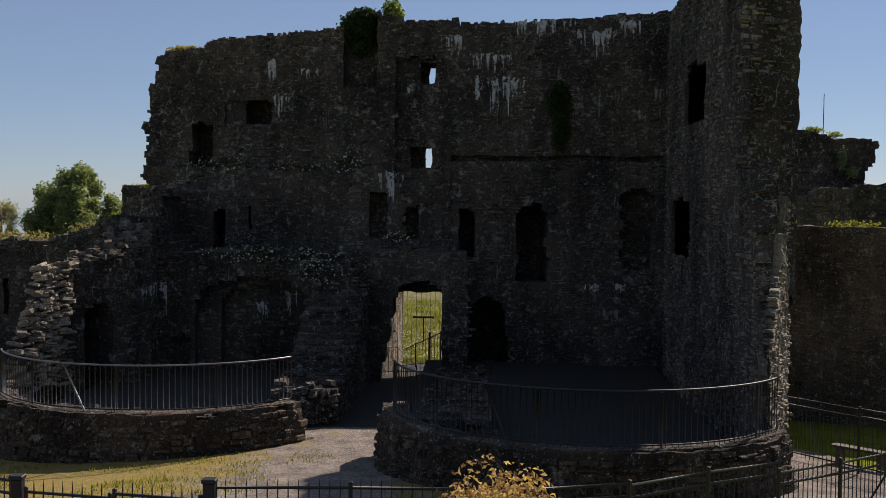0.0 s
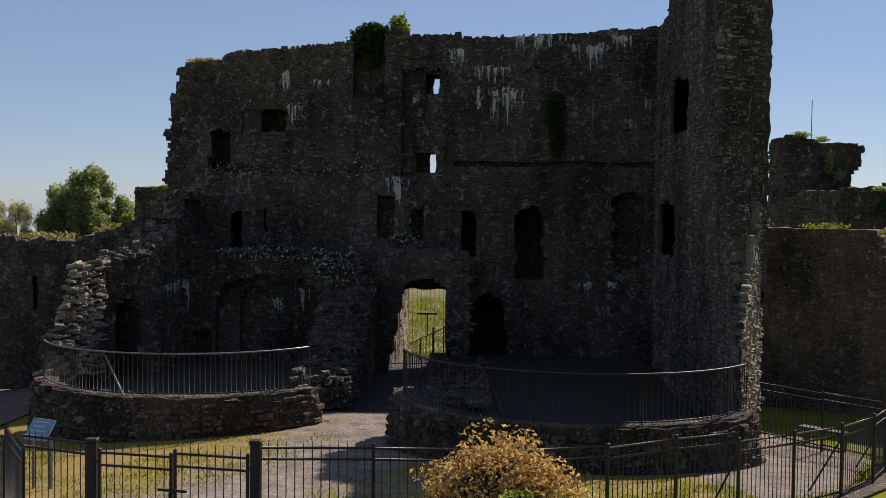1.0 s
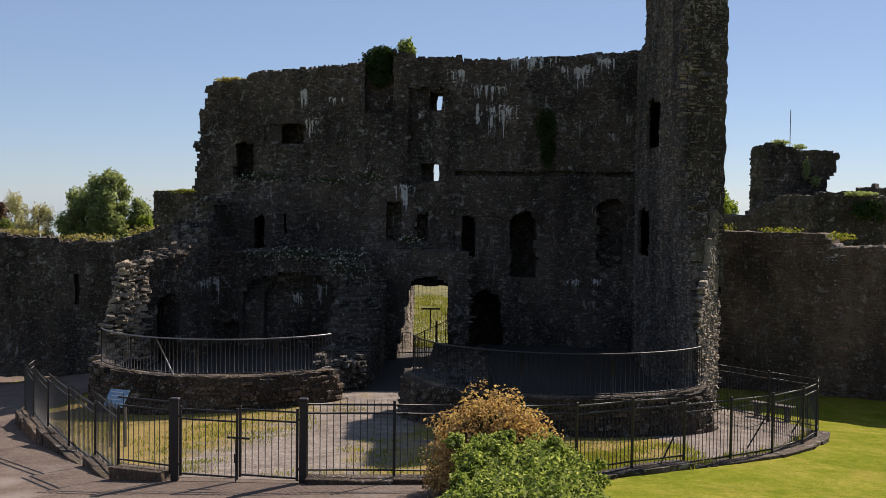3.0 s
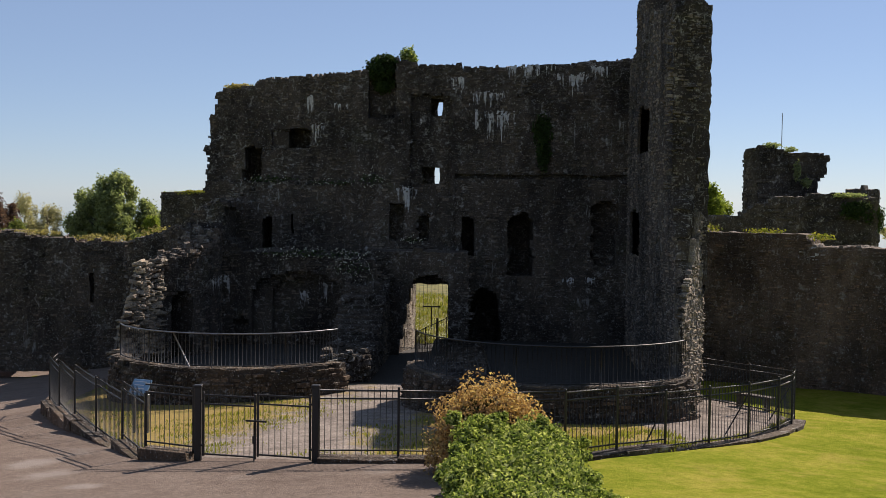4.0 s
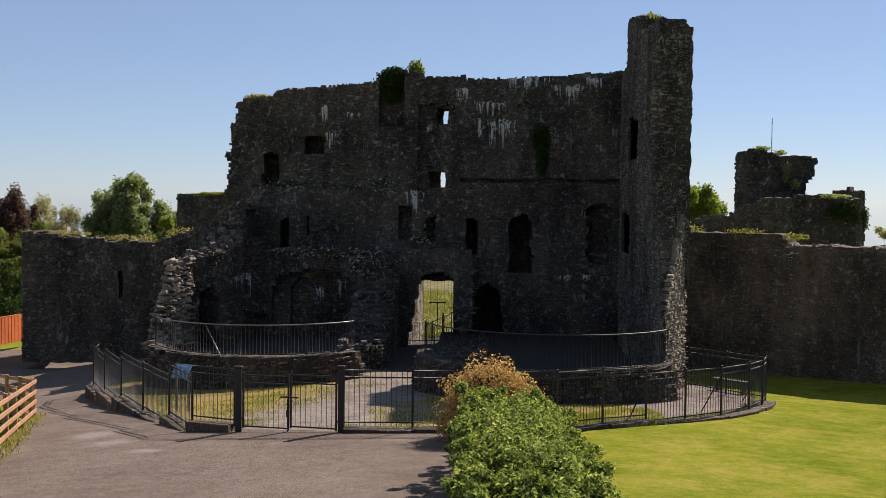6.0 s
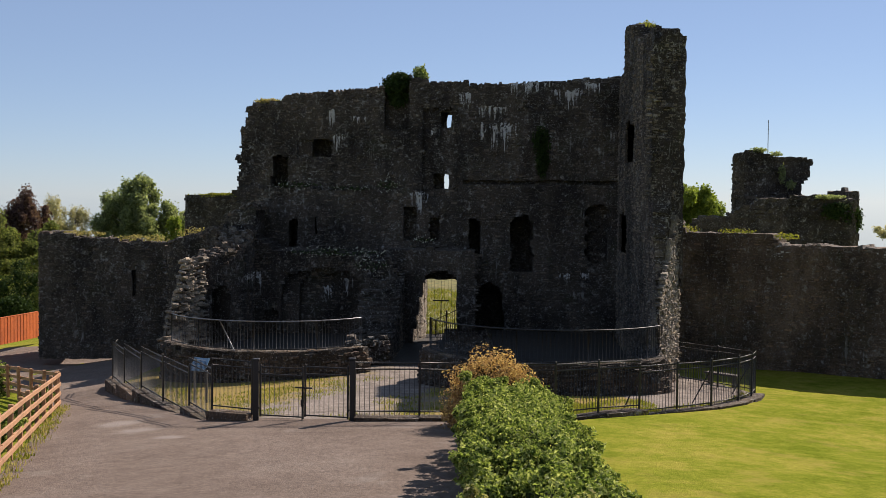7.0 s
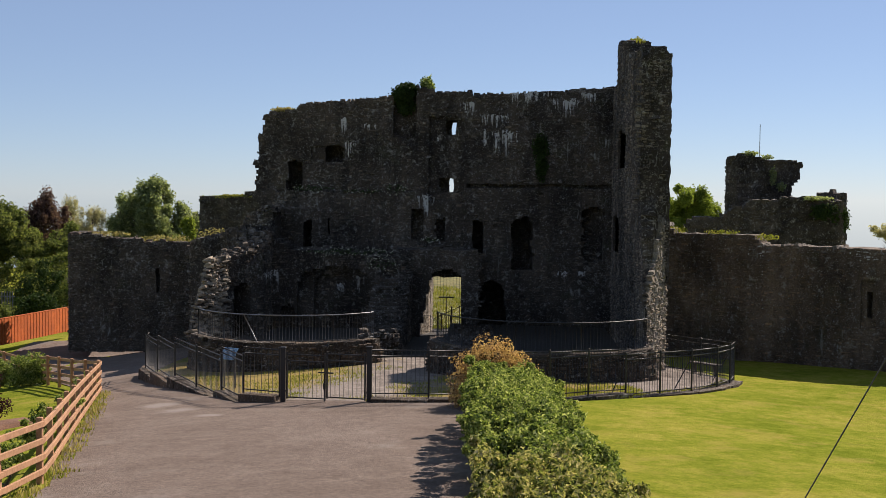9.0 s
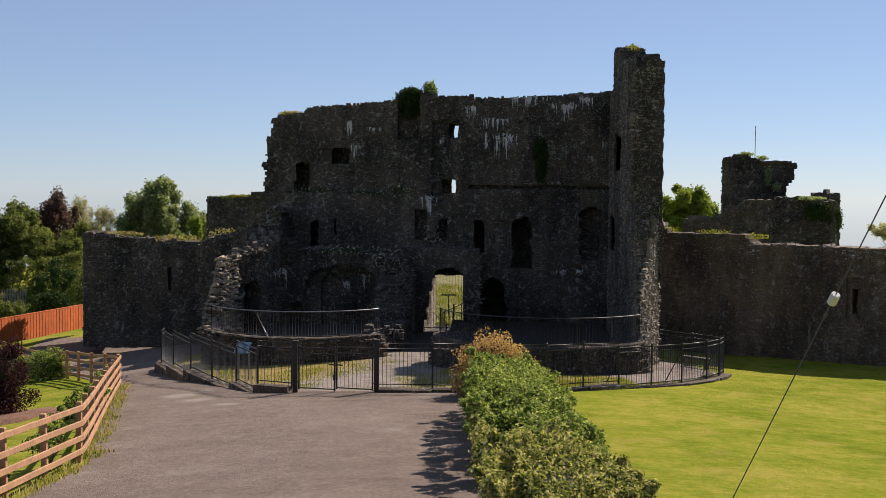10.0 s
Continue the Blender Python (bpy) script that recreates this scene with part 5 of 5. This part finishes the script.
# ---- timber post-and-rail fence ----
def timber_fence(label, line, step):
    f = thing("timber_fence", label, "fence", "garden fence runs", at=(*line[0], ground_z(*line[0])))
    inv = f.matrix_basis.inverted()
    st = along(line, step)
    if (st[-1][0] - Vector(line[-1])).length > 0.3:
        st.append((Vector(line[-1]), st[-1][1]))
    pm_ = box_mesh("post", 0.10, 0.10, 1.18, TIMBER, 0.01, True)
    r = random.Random(7)
    for p, a in st:
        put("post", pm_, f, inv @ Matrix.Translation((p.x, p.y, ground_z(p.x, p.y) - 0.06)) @ pose(0, 0, 0, r.uniform(-1.5, 1.5), r.uniform(-1.5, 1.5), math.degrees(a)))
    for (p, a), (q, _) in zip(st, st[1:]):
        t = (q - p)
        ang = math.degrees(math.atan2(t.y, t.x))
        side = Vector((math.sin(radians(ang)), -math.cos(radians(ang)))) * 0.07
        for h in (0.22, 0.47, 0.74, 1.02):
            za, zb = ground_z(p.x, p.y), ground_z(q.x, q.y)
            pitch = math.degrees(math.atan2(zb - za, t.length))
            m = inv @ Matrix.Translation(((p.x + q.x) / 2 + side.x, (p.y + q.y) / 2 + side.y, (za + zb) / 2 + h)) @ pose(0, 0, 0, 0, -pitch, ang) @ pose(0, 0, 0, 0, r.uniform(-0.5, 0.5), 0)
            put("rail", box_mesh("rail", t.length * 1.01, 0.045, 0.10, TIMBER, 0.006), f, m)
    return f


timber_fence("red-brown four-rail timber fence beside the drive", [(-7.2, -9), (-7.25, 1.9), (-9.4, 10.5), (-11.7, 19.8)], 1.8)
timber_fence("red-brown four-rail timber fence running towards the castle", [(-11.7, 19.8), (-15.5, 26.0), (-20.5, 32.5)], 1.8)

# ---- orange board fence and steel palisade beyond the drive ----
of = thing("board_fence", "bright orange stained close-board fence", "fence", at=(-22.2, 49.0, -1.85))
of.rotation_euler = (0, 0, math.atan2(-10.5, -2.2))
BOARD = box_mesh("board", 0.14, 0.03, 1.36, ORANGE, 0.004, True)
for k in range(72):
    put("board", BOARD, of, Matrix.Translation((k * 0.148, 0.014 * (k % 2), -0.03)))
put("cap_rail", box_mesh("cap_rail", 10.7, 0.07, 0.04, ORANGE, 0.004), of, Matrix.Translation((5.3, 0, 1.35)))
pal = thing("palisade_fence", "grey galvanised steel palisade fence", "fence", at=(-41.3, 60, -2.65))
PALE_BAR = box_mesh("pale", 0.07, 0.03, 2.05, GALV, 0.004, True)
for k in range(66):
    put("pale", PALE_BAR, pal, Matrix.Translation((k * 0.18, 0, 0)))
for h in (0.5, 1.7):
    put("rail", box_mesh("rail", 11.9, 0.05, 0.05, GALV), pal, Matrix.Translation((5.9, 0.04, h)))


# ---- hedge and shrubs ----
GARDEN = [(-16.5, 26.9, 0.8, 1.2, 9000, 91, "broad bright green garden shrub"), (-18.2, 28.3, 0.55, 1.0, 5000, 92, "small yellow-green garden shrub")]
def shrub(name, label, category, blobs, count, size, material, seed, stems=5, group="", shell=0.4, clump=85, core=0.0):
    x, y = blobs[0][0], blobs[0][1]
    s = thing(name, label, category, group, at=(x, y, ground_z(x, y)))
    inv = s.matrix_basis.inverted()
    put("foliage", leaf_cloud("foliage", blobs, count, size, material, seed, shell, clump), s, inv)
    top = max(b[2] for b in blobs)
    # solid core added inside: blocks the sun, darkens leaf gaps, fills the shadow
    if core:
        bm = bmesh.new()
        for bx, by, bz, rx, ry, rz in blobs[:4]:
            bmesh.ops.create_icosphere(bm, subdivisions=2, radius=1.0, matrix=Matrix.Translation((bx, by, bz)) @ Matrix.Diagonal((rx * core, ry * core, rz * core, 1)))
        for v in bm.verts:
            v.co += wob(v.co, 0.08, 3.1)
        put("shade_core", bm_mesh("shade_core", bm, SHADE_CORE), s, inv)
    put("stem", branchwork("stem", (x, y, ground_z(x, y) - 0.05), (x + 0.1, y, top - 0.3), 0.5 * max(b[3] for b in blobs), stems, 0.05, BARK, seed), s, inv)
    return s


shrub("copper_shrub", "rounded shrub with copper-orange spring leaves", "shrub",
      [(0.62, 11.8, 1.5, 0.94, 0.88, 0.90), (0.58, 11.7, 1.15, 0.98, 0.9, 0.72), (0.85, 11.6, 1.35, 0.8, 0.8, 0.80), (0.5, 11.8, 0.9, 0.92, 0.85, 0.35)], 56000, 0.062, COPPER_LEAF, 71, 7, core=0.72, clump=420, shell=0.8)
def mounds(x, y, w, h, reach, seed):
    """Uneven mounds of one hedge shrub: an upright body with lumps over its top and sides."""
    r, g = random.Random(seed), ground_z(x, y)
    out = [(x, y, g + h * 0.45, w * 0.86, reach, h * 0.5), (x + 0.1, y, g + 0.25, w * 0.85, reach, 0.35), (x - 0.1, y + 0.3, g + h * 0.5, w * 0.8, reach * 0.7, h * 0.45), (x, y - 0.4, g + h * 0.4, w * 0.85, reach * 0.7, h * 0.42)]
    for i in range(11):
        a = 2 * math.pi * (i / 11 + r.uniform(-0.04, 0.04))
        q = r.uniform(0.35, 0.8)
        out.append((x + math.cos(a) * w * q * 0.85, y + math.sin(a) * reach * q, g + h * r.uniform(0.62, 0.86) - 0.12 * q, r.uniform(0.26, 0.44), r.uniform(0.28, 0.48), r.uniform(0.18, 0.3)))
    for i in range(4):
        out.append((x - w * 0.86, y + reach * (i - 1.5) * 0.5, g + h * r.uniform(0.7, 0.9), r.uniform(0.22, 0.32), 0.4, r.uniform(0.22, 0.34)))
    for i in range(5):
        out.append((x + w * 0.8, y + reach * r.uniform(-0.8, 0.8), g + h * r.uniform(0.25, 0.55), 0.3, 0.4, 0.3))
    return out


for k, (x, y, w, h) in enumerate([(1.35, 9.7, 0.74, 1.3), (1.1, 8.2, 0.85, 1.34), (0.92, 6.4, 0.95, 1.44), (0.85, 4.6, 1.0, 1.46), (0.85, 2.8, 1.0, 1.42), (0.9, 0.9, 1.05, 1.3), (0.95, -1.1, 1.08, 1.18)]):
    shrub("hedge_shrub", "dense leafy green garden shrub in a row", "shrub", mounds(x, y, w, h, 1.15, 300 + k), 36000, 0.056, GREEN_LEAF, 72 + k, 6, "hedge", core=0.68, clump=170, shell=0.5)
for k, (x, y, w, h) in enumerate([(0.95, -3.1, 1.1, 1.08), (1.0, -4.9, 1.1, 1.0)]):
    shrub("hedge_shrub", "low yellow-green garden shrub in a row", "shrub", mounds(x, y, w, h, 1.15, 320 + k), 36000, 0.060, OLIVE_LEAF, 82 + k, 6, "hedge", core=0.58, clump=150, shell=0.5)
for x, y, w, h, count, seed, label in GARDEN:
    g = ground_z(x, y)
    shrub("garden_shrub", label, "shrub", [(x, y, g + h * 0.5, w, w, h * 0.55), (x - 0.1, y, g + h * 0.25, w * 1.05, w, h * 0.35), (x + w * 0.5, y, g + h * 0.35, w * 0.5, w * 0.6, h * 0.4)], count, 0.08, GREEN_LEAF, seed, 5, "garden shrubs")
g = ground_z(-12.75, 12.4)
shrub("purple_shrub", "dark purple-leaved garden shrub", "shrub", [(-12.75, 12.4, g + 1.25, 0.85, 0.9, 0.95), (-12.75, 12.4, g + 0.5, 0.85, 0.9, 0.6), (-12.9, 12.2, g + 0.2, 0.8, 0.8, 0.3)], 12000, 0.07, PURPLE_LEAF, 93, 5, core=0.5)
bed = thing("flower_bed", "bare brown soil bed below the purple shrub", "flower bed", at=(-12.2, 11.3, ground_z(-12.2, 11.3)))
bv, bf = [(0, 0, 0.12)], []
for k in range(24):
    t = 2 * math.pi * k / 24
    rr = 1.5 + 0.25 * math.sin(3 * t) + 0.15 * math.sin(7 * t)
    bx, by = rr * math.cos(t) * 0.8, rr * math.sin(t) * 1.3
    bv += [(bx * 0.9, by * 0.9, 0.10 + ground_z(-12.2 + bx, 11.3 + by) - ground_z(-12.2, 11.3)), (bx, by, -0.03 + ground_z(-12.2 + bx, 11.3 + by) - ground_z(-12.2, 11.3))]
for k in range(24):
    k2 = (k + 1) % 24
    bf += [(0, 1 + 2 * k, 1 + 2 * k2), (1 + 2 * k, 2 + 2 * k, 2 + 2 * k2, 1 + 2 * k2)]
put("soil", mesh_of("soil", bv, bf, SOIL, True), bed)


# ---- trees ----
def tree(label, x, y, z0, h, w, count, size, material, seed, group="trees", lift=0.35, parts=9):
    """A trunk with limbs and a crown of many clumps that fills an uneven dome."""
    t = thing("tree", label, "tree", group, at=(x, y, z0))
    r = random.Random(seed)
    blobs = []
    mid, half = h * (1 + lift) / 2, h * (1 - lift) / 2
    for k in range(parts):
        d = Vector((r.gauss(0, 1), r.gauss(0, 1), r.gauss(0, 1) + 0.25)).normalized()
        q = r.uniform(0.3, 0.95)
        uneven = 0.84 + 0.5 * noise.noise(d * 1.7 + Vector((seed, 0, 0)))
        b = r.uniform(0.12, 0.33)
        blobs.append((d.x * w * q * uneven, d.y * w * q * uneven, mid + d.z * half * q * uneven, w * b, w * b, half * b * 1.15))
    put("crown", leaf_cloud("crown", blobs, count, size, material, seed, 0.12, 0), t)
    put("trunk", branchwork("trunk", (0, 0, -0.8), (0, 0, h * 0.72), w * 0.55, 16, 0.022 * h, BARK, seed), t)
    return t


tree("broad leafy green tree beyond the castle wall", -27.6, 88, -2, 9.8, 3.9, 30000, 0.24, TREE_LEAF, 101, parts=46, lift=0.12)
tree("leafy green tree beyond the castle wall", -30.4, 89, -2, 8.0, 2.5, 14000, 0.23, TREE_LEAF, 111, parts=26, lift=0.12)
tree("leafy green tree beyond the castle wall", -24.2, 90, -2, 7.9, 2.6, 9000, 0.23, TREE_LEAF, 102, parts=24, lift=0.12)
tree("low bright green tree beyond the castle wall", -22.6, 84, -2, 6.0, 2.6, 8000, 0.24, BRIGHT_LEAF, 112, parts=18, lift=0.1)
tree("pale tree just coming into leaf", -34.2, 86, -2, 7.9, 2.2, 7000, 0.15, PALE_LEAF, 103, parts=22, lift=0.1)
tree("pale tree just coming into leaf", -31.9, 85, -2, 8.2, 1.9, 6000, 0.15, PALE_LEAF, 104, parts=20, lift=0.1)
tree("tall dark copper-leaved tree", -32.3, 74, -1.5, 8.2, 2.6, 12000, 0.2, RED_LEAF, 105, parts=26, lift=0.1)
tree("dense green tree beside the drive", -33.4, 67, -2.2, 8.7, 4.0, 30000, 0.22, DARK_LEAF, 106, lift=0.05, parts=44)
tree("dense green tree beside the drive", -29.6, 68, -2.2, 7.0, 3.2, 20000, 0.22, DARK_LEAF, 107, lift=0.0, parts=30)
tree("dense green tree beside the drive", -38.0, 69, -2.2, 8.3, 3.8, 22000, 0.22, DARK_LEAF, 110, lift=0.05, parts=36)
tree("green tree beyond the curtain wall", 20.6, 88, -1, 8.7, 3.8, 22000, 0.24, BRIGHT_LEAF, 108, parts=36, lift=0.15)
tree("far bare-looking tree on the skyline", 66, 160, -5, 8.5, 4.0, 3000, 0.35, PALE_LEAF, 109, parts=20)


for k, (x, y, w, h) in enumerate([(-25.5, 53, 1.6, 1.6), (-28.5, 54, 1.8, 0.8), (-31.5, 56, 1.9, 0.45), (-24.3, 57, 1.8, 2.6), (-27.5, 60, 2.4, 3.2), (-31, 64, 2.6, 3.0), (-35, 64, 2.6, 3.2), (-34, 57, 1.8, 0.4), (-27.2, 63, 2.6, 4.4), (-30.8, 66, 3.0, 4.9), (-35.2, 66.5, 3.2, 4.9), (-39.5, 66.5, 3.2, 4.6)]):
    shrub("boundary_bush", "dark overgrown bush behind the orange fence", "bush", [(x, y, -1.75 + h * 0.5, w, 1.2, h * 0.55), (x, y, -2.05, w, 1.2, h * 0.4)], 4200, 0.18, DARK_LEAF if k % 2 or k > 7 else IVY_LEAF, 160 + k, 4, "boundary bushes", clump=60)


# ---- plants on the walls ----
def wall_plants(name, label, category, blobs, count, size, material, seed, shell=0.3, group=""):
    ob = put(name, leaf_cloud(name, blobs, count, size, material, seed, shell))
    return tagged(ob, label, category, group, "stuff")


wall_plants("ivy", "dark ivy filling a chase in the wall", "ivy", [(-2.75, 38.75, 10.3, 0.55, 0.25, 0.55), (-2.85, 38.5, 10.8, 0.68, 0.5, 0.45), (-2.6, 38.5, 11.1, 0.6, 0.5, 0.32)], 5000, 0.11, IVY_LEAF, 111)
wall_plants("ivy", "bright leafy bush growing on the wall top", "ivy", [(-1.75, 38.6, 11.35, 0.4, 0.45, 0.4), (-1.6, 38.5, 11.2, 0.3, 0.4, 0.3)], 1200, 0.11, GREEN_LEAF, 112)
wall_plants("ivy", "thin dark ivy hanging on the wall face", "ivy", [(3.6, 37.2, 8.3, 0.5, 0.12, 0.8), (3.65, 37.1, 7.4, 0.36, 0.12, 0.8)], 2100, 0.10, IVY_LEAF, 113)
wall_plants("wall_top_plants", "rough grass and ferns on the tall wall's top", "plants", [(6.85, 30.6, 12.2, 0.35, 1.7, 0.28), (6.8, 27.5, 11.2, 0.35, 1.4, 0.18), (6.9, 24.9, 11.25, 0.3, 0.5, 0.18)], 2600, 0.10, WEED_LEAF, 114)
wall_plants("wall_top_plants", "yellow-green grass on the wall's top corner", "plants", [(-8.7, 39.8, 10.12, 0.65, 0.5, 0.16), (-9.0, 39.7, 9.75, 0.3, 0.3, 0.2)], 1100, 0.09, DRY_LEAF, 115)
wall_plants("curtain_top_plants", "weeds along the curtain wall top", "plants", [(8.6, 30.5, 4.7, 0.7, 0.5, 0.2), (10.4, 29.9, 4.65, 0.9, 0.5, 0.14), (12.0, 29.2, 4.5, 0.7, 0.5, 0.15), (7.9, 30.6, 5.2, 0.4, 0.45, 0.5)], 600, 0.10, WEED_LEAF, 116)
wall_plants("curtain_top_plants", "dry weeds along the west curtain wall top", "plants", [(-14.8, 40.9, 3.75, 1.6, 0.5, 0.25), (-17.5, 40.4, 4.0, 1.6, 0.4, 0.15), (-12.2, 41, 4.0, 1.2, 0.6, 0.35)], 900, 0.10, DRY_LEAF, 117)
wall_plants("ivy", "ivy tumbling over the distant ruin", "ivy", [(23.9, 60.1, 5.2, 1.0, 0.3, 0.7), (25.0, 60.3, 4.9, 0.9, 0.5, 1.0), (25.6, 61.4, 4.6, 0.5, 0.8, 1.0)], 3600, 0.15, IVY_LEAF, 118)
wall_plants("ivy", "yellow-green growth on the distant tower", "ivy", [(20.3, 64.9, 9.2, 0.7, 0.6, 0.22), (21.4, 64.7, 8.95, 0.5, 0.5, 0.2), (21.8, 64.6, 7.6, 0.3, 0.3, 0.8), (22.4, 64.6, 6.9, 0.4, 0.3, 0.4), (23.6, 60.3, 6.1, 1.2, 0.6, 0.18), (24.6, 60.2, 5.6, 0.7, 0.4, 0.35)], 2000, 0.13, TREE_LEAF, 120)
wall_plants("wall_top_plants", "grass on the distant flat-topped ruin", "plants", [(-16.5, 72.3, 5.82, 3.0, 0.7, 0.2)], 2000, 0.14, WEED_LEAF, 119)
for k, blobs in enumerate(([(-7.3, 38.7, 6.3, 1.2, 0.2, 0.18), (-3.1, 37.9, 6.35, 0.7, 0.2, 0.3), (-4.6, 38.2, 6.2, 1.0, 0.2, 0.12)],
                           [(-5.0, 34.8, 3.5, 2.4, 0.3, 0.18), (-3.6, 34.8, 3.0, 0.9, 0.15, 0.35)], [(-1.45, 37.8, 3.95, 0.5, 0.2, 0.12)])):
    wall_plants("wall_flowers", "green plants with small white flowers on a ledge", "plants", blobs, (420, 420, 100)[k], 0.08, IVY_LEAF, 121 + k, group="wall flowers")
    wall_plants("wall_flower_heads", "small white flowers on a ledge", "flowers", [(b[0], b[1] - 0.12, b[2] + 0.02, b[3] * 1.15, b[4], b[5] * 1.7) for b in blobs], (150, 240, 60)[k], 0.075, PETAL, 131 + k, 0.6, "wall flowers")

tops = [(6.75 + 0.2 * math.sin(k), 28.7 + 0.12 * k, 12.05, 0.2) for k in range(30)] + [(6.75, 24.6 + 0.12 * k, 11.1, 0.2) for k in range(30)] + [(-9.1 + 0.05 * k, 39.9, 10.02, 0.25) for k in range(26)]
tagged(put("wall_top_grass", tuft_field("wall_top_grass", tops, WEED_LEAF, 139, 0.24, 14, 0.012)), "tall yellowing grass tufts on the wall tops", "grass", "", "stuff")

# ---- rough growth on the ground ----
rnd = random.Random(140)
spots = []
while len(spots) < 430:
    x, y = rnd.uniform(-11, 4.5), rnd.uniform(13.2, 26)
    off = abs(x - (0.19 * y - 6.3))
    if off > 1.0 + 1.2 * noise.noise(Vector((x * 0.7, y * 0.7, 1))) and math.hypot(x + 6.4, y - 27.75) > 4.4 and math.hypot(x - 2.88, y - 23.2) > 4.4:
        edge_y = lerp_at(x, [(-11.5, 25), (-9.9, 21.4), (-8.4, 18.5), (-6.3, 15.2), (-5, 14.0), (-2.5, 13.3), (1.4, 13.8), (4.6, 15.8), (7.2, 18.6), (9.2, 22)])
        if y > edge_y and noise.noise(Vector((x * 0.5, y * 0.5, 8))) > -0.15:
            spots.append((x, y, ground_z(x, y) + 0.03, 0.34))
count = 0
while count < 420:
    x, d = rnd.uniform(1.3, 5.0), rnd.uniform(0.15, 2.6)
    y = lerp_at(x, [(1.3, 13.5), (2.9, 14.1), (4.6, 15.4), (5.7, 16.3), (7.4, 18.4)]) + d
    if math.hypot(x - 2.88, y - 23.2) > 4.5 and noise.noise(Vector((x * 0.6, y * 0.6, 21))) > -0.25:
        spots.append((x, y, ground_z(x, y) + 0.03, 0.3))
        count += 1
tagged(put("yard_weeds", tuft_field("yard_weeds", spots, WEED_LEAF, 141, 0.085, 26, 0.011)), "straggling grass and weeds in the gravel yard", "weeds", "", "stuff")
spots = []
for line, off in ((LEFT_LINE, 0.3), (RIGHT_LINE[:11], 0.25)):
    for p, a in along(line, 0.14):
        if rnd.random() < 0.55:
            q = p + Vector((-math.sin(a), math.cos(a))) * (-off if line is LEFT_LINE else off)
            spots.append((q.x, q.y, ground_z(q.x, q.y) + 0.03, 0.18))
fence_spots = []
for p, a in along([(-7.0, -9), (-7.05, 1.9), (-9.2, 10.5), (-11.5, 19.8)], 0.10):
    for s in (0.1, 0.2):
        if rnd.random() < 0.6:
            continue
        (fence_spots if rnd.random() < 0.75 else spots).append((p.x + rnd.uniform(-s, s * 0.9), p.y, ground_z(p.x, p.y) + 0.03, 0.2))
tagged(put("fence_foot_grass", tuft_field("fence_foot_grass", fence_spots, DRY_LEAF, 144, 0.13, 12, 0.010)), "dry straw-coloured grass along the fence foot", "grass", "", "stuff")
tagged(put("verge_grass", tuft_field("verge_grass", spots, WEED_LEAF, 142, 0.11, 14)), "rough green grass along kerbs and fence foot", "grass", "", "stuff")
shrub("fence_creeper", "leafy bramble growing through the timber fence", "bramble", [(-7.55, 1.0, 1.75, 0.3, 1.3, 0.4), (-7.6, -2.5, 1.8, 0.35, 1.6, 0.45), (-8.5, 5.5, 1.4, 0.28, 1.2, 0.35), (-9.4, 9.3, 0.95, 0.28, 1.3, 0.35), (-10.6, 14.0, 0.5, 0.28, 1.3, 0.35), (-11.7, 18.6, 0.1, 0.35, 0.8, 0.4)], 9000, 0.07, GREEN_LEAF, 143, 3)


# ---- guy wire over the lawn ----
guy = thing("guy_wire", "taut guy wire with a white guard box hung on it", "guy wire", at=(2.35, -6.1, ground_z(2.35, -6.1)))
ginv2 = guy.matrix_basis.inverted()
foot, upper = Vector((2.44, -6.0, ground_z(2.44, -6.0) - 0.05)), Vector((3.86, -13.6, 10.6))
put("wire", tube_mesh("wire", [foot, upper], 0.0065, STEEL, 6), guy, ginv2)
along_wire = (upper - foot).normalized()
gb = foot + along_wire * ((5.2 - foot.z) / along_wire.z)
turn = along_wire.to_track_quat("Z", "Y").to_matrix().to_4x4()
bm = bmesh.new()
bmesh.ops.create_cone(bm, cap_ends=True, segments=6, radius1=0.046, radius2=0.046, depth=0.12)
bmesh.ops.bevel(bm, geom=list(bm.edges), offset=0.008, segments=1, affect="EDGES")
put("guard_box", bm_mesh("guard_box", bm, WHITE), guy, ginv2 @ Matrix.Translation(gb) @ turn)
put("clamp", box_mesh("clamp", 0.025, 0.025, 0.05, STEEL, 0.004), guy, ginv2 @ Matrix.Translation(gb - along_wire * 0.22) @ turn)
put("anchor", tube_mesh("anchor", [foot, foot + along_wire * 0.35], 0.02, GALV, 6), guy, ginv2)
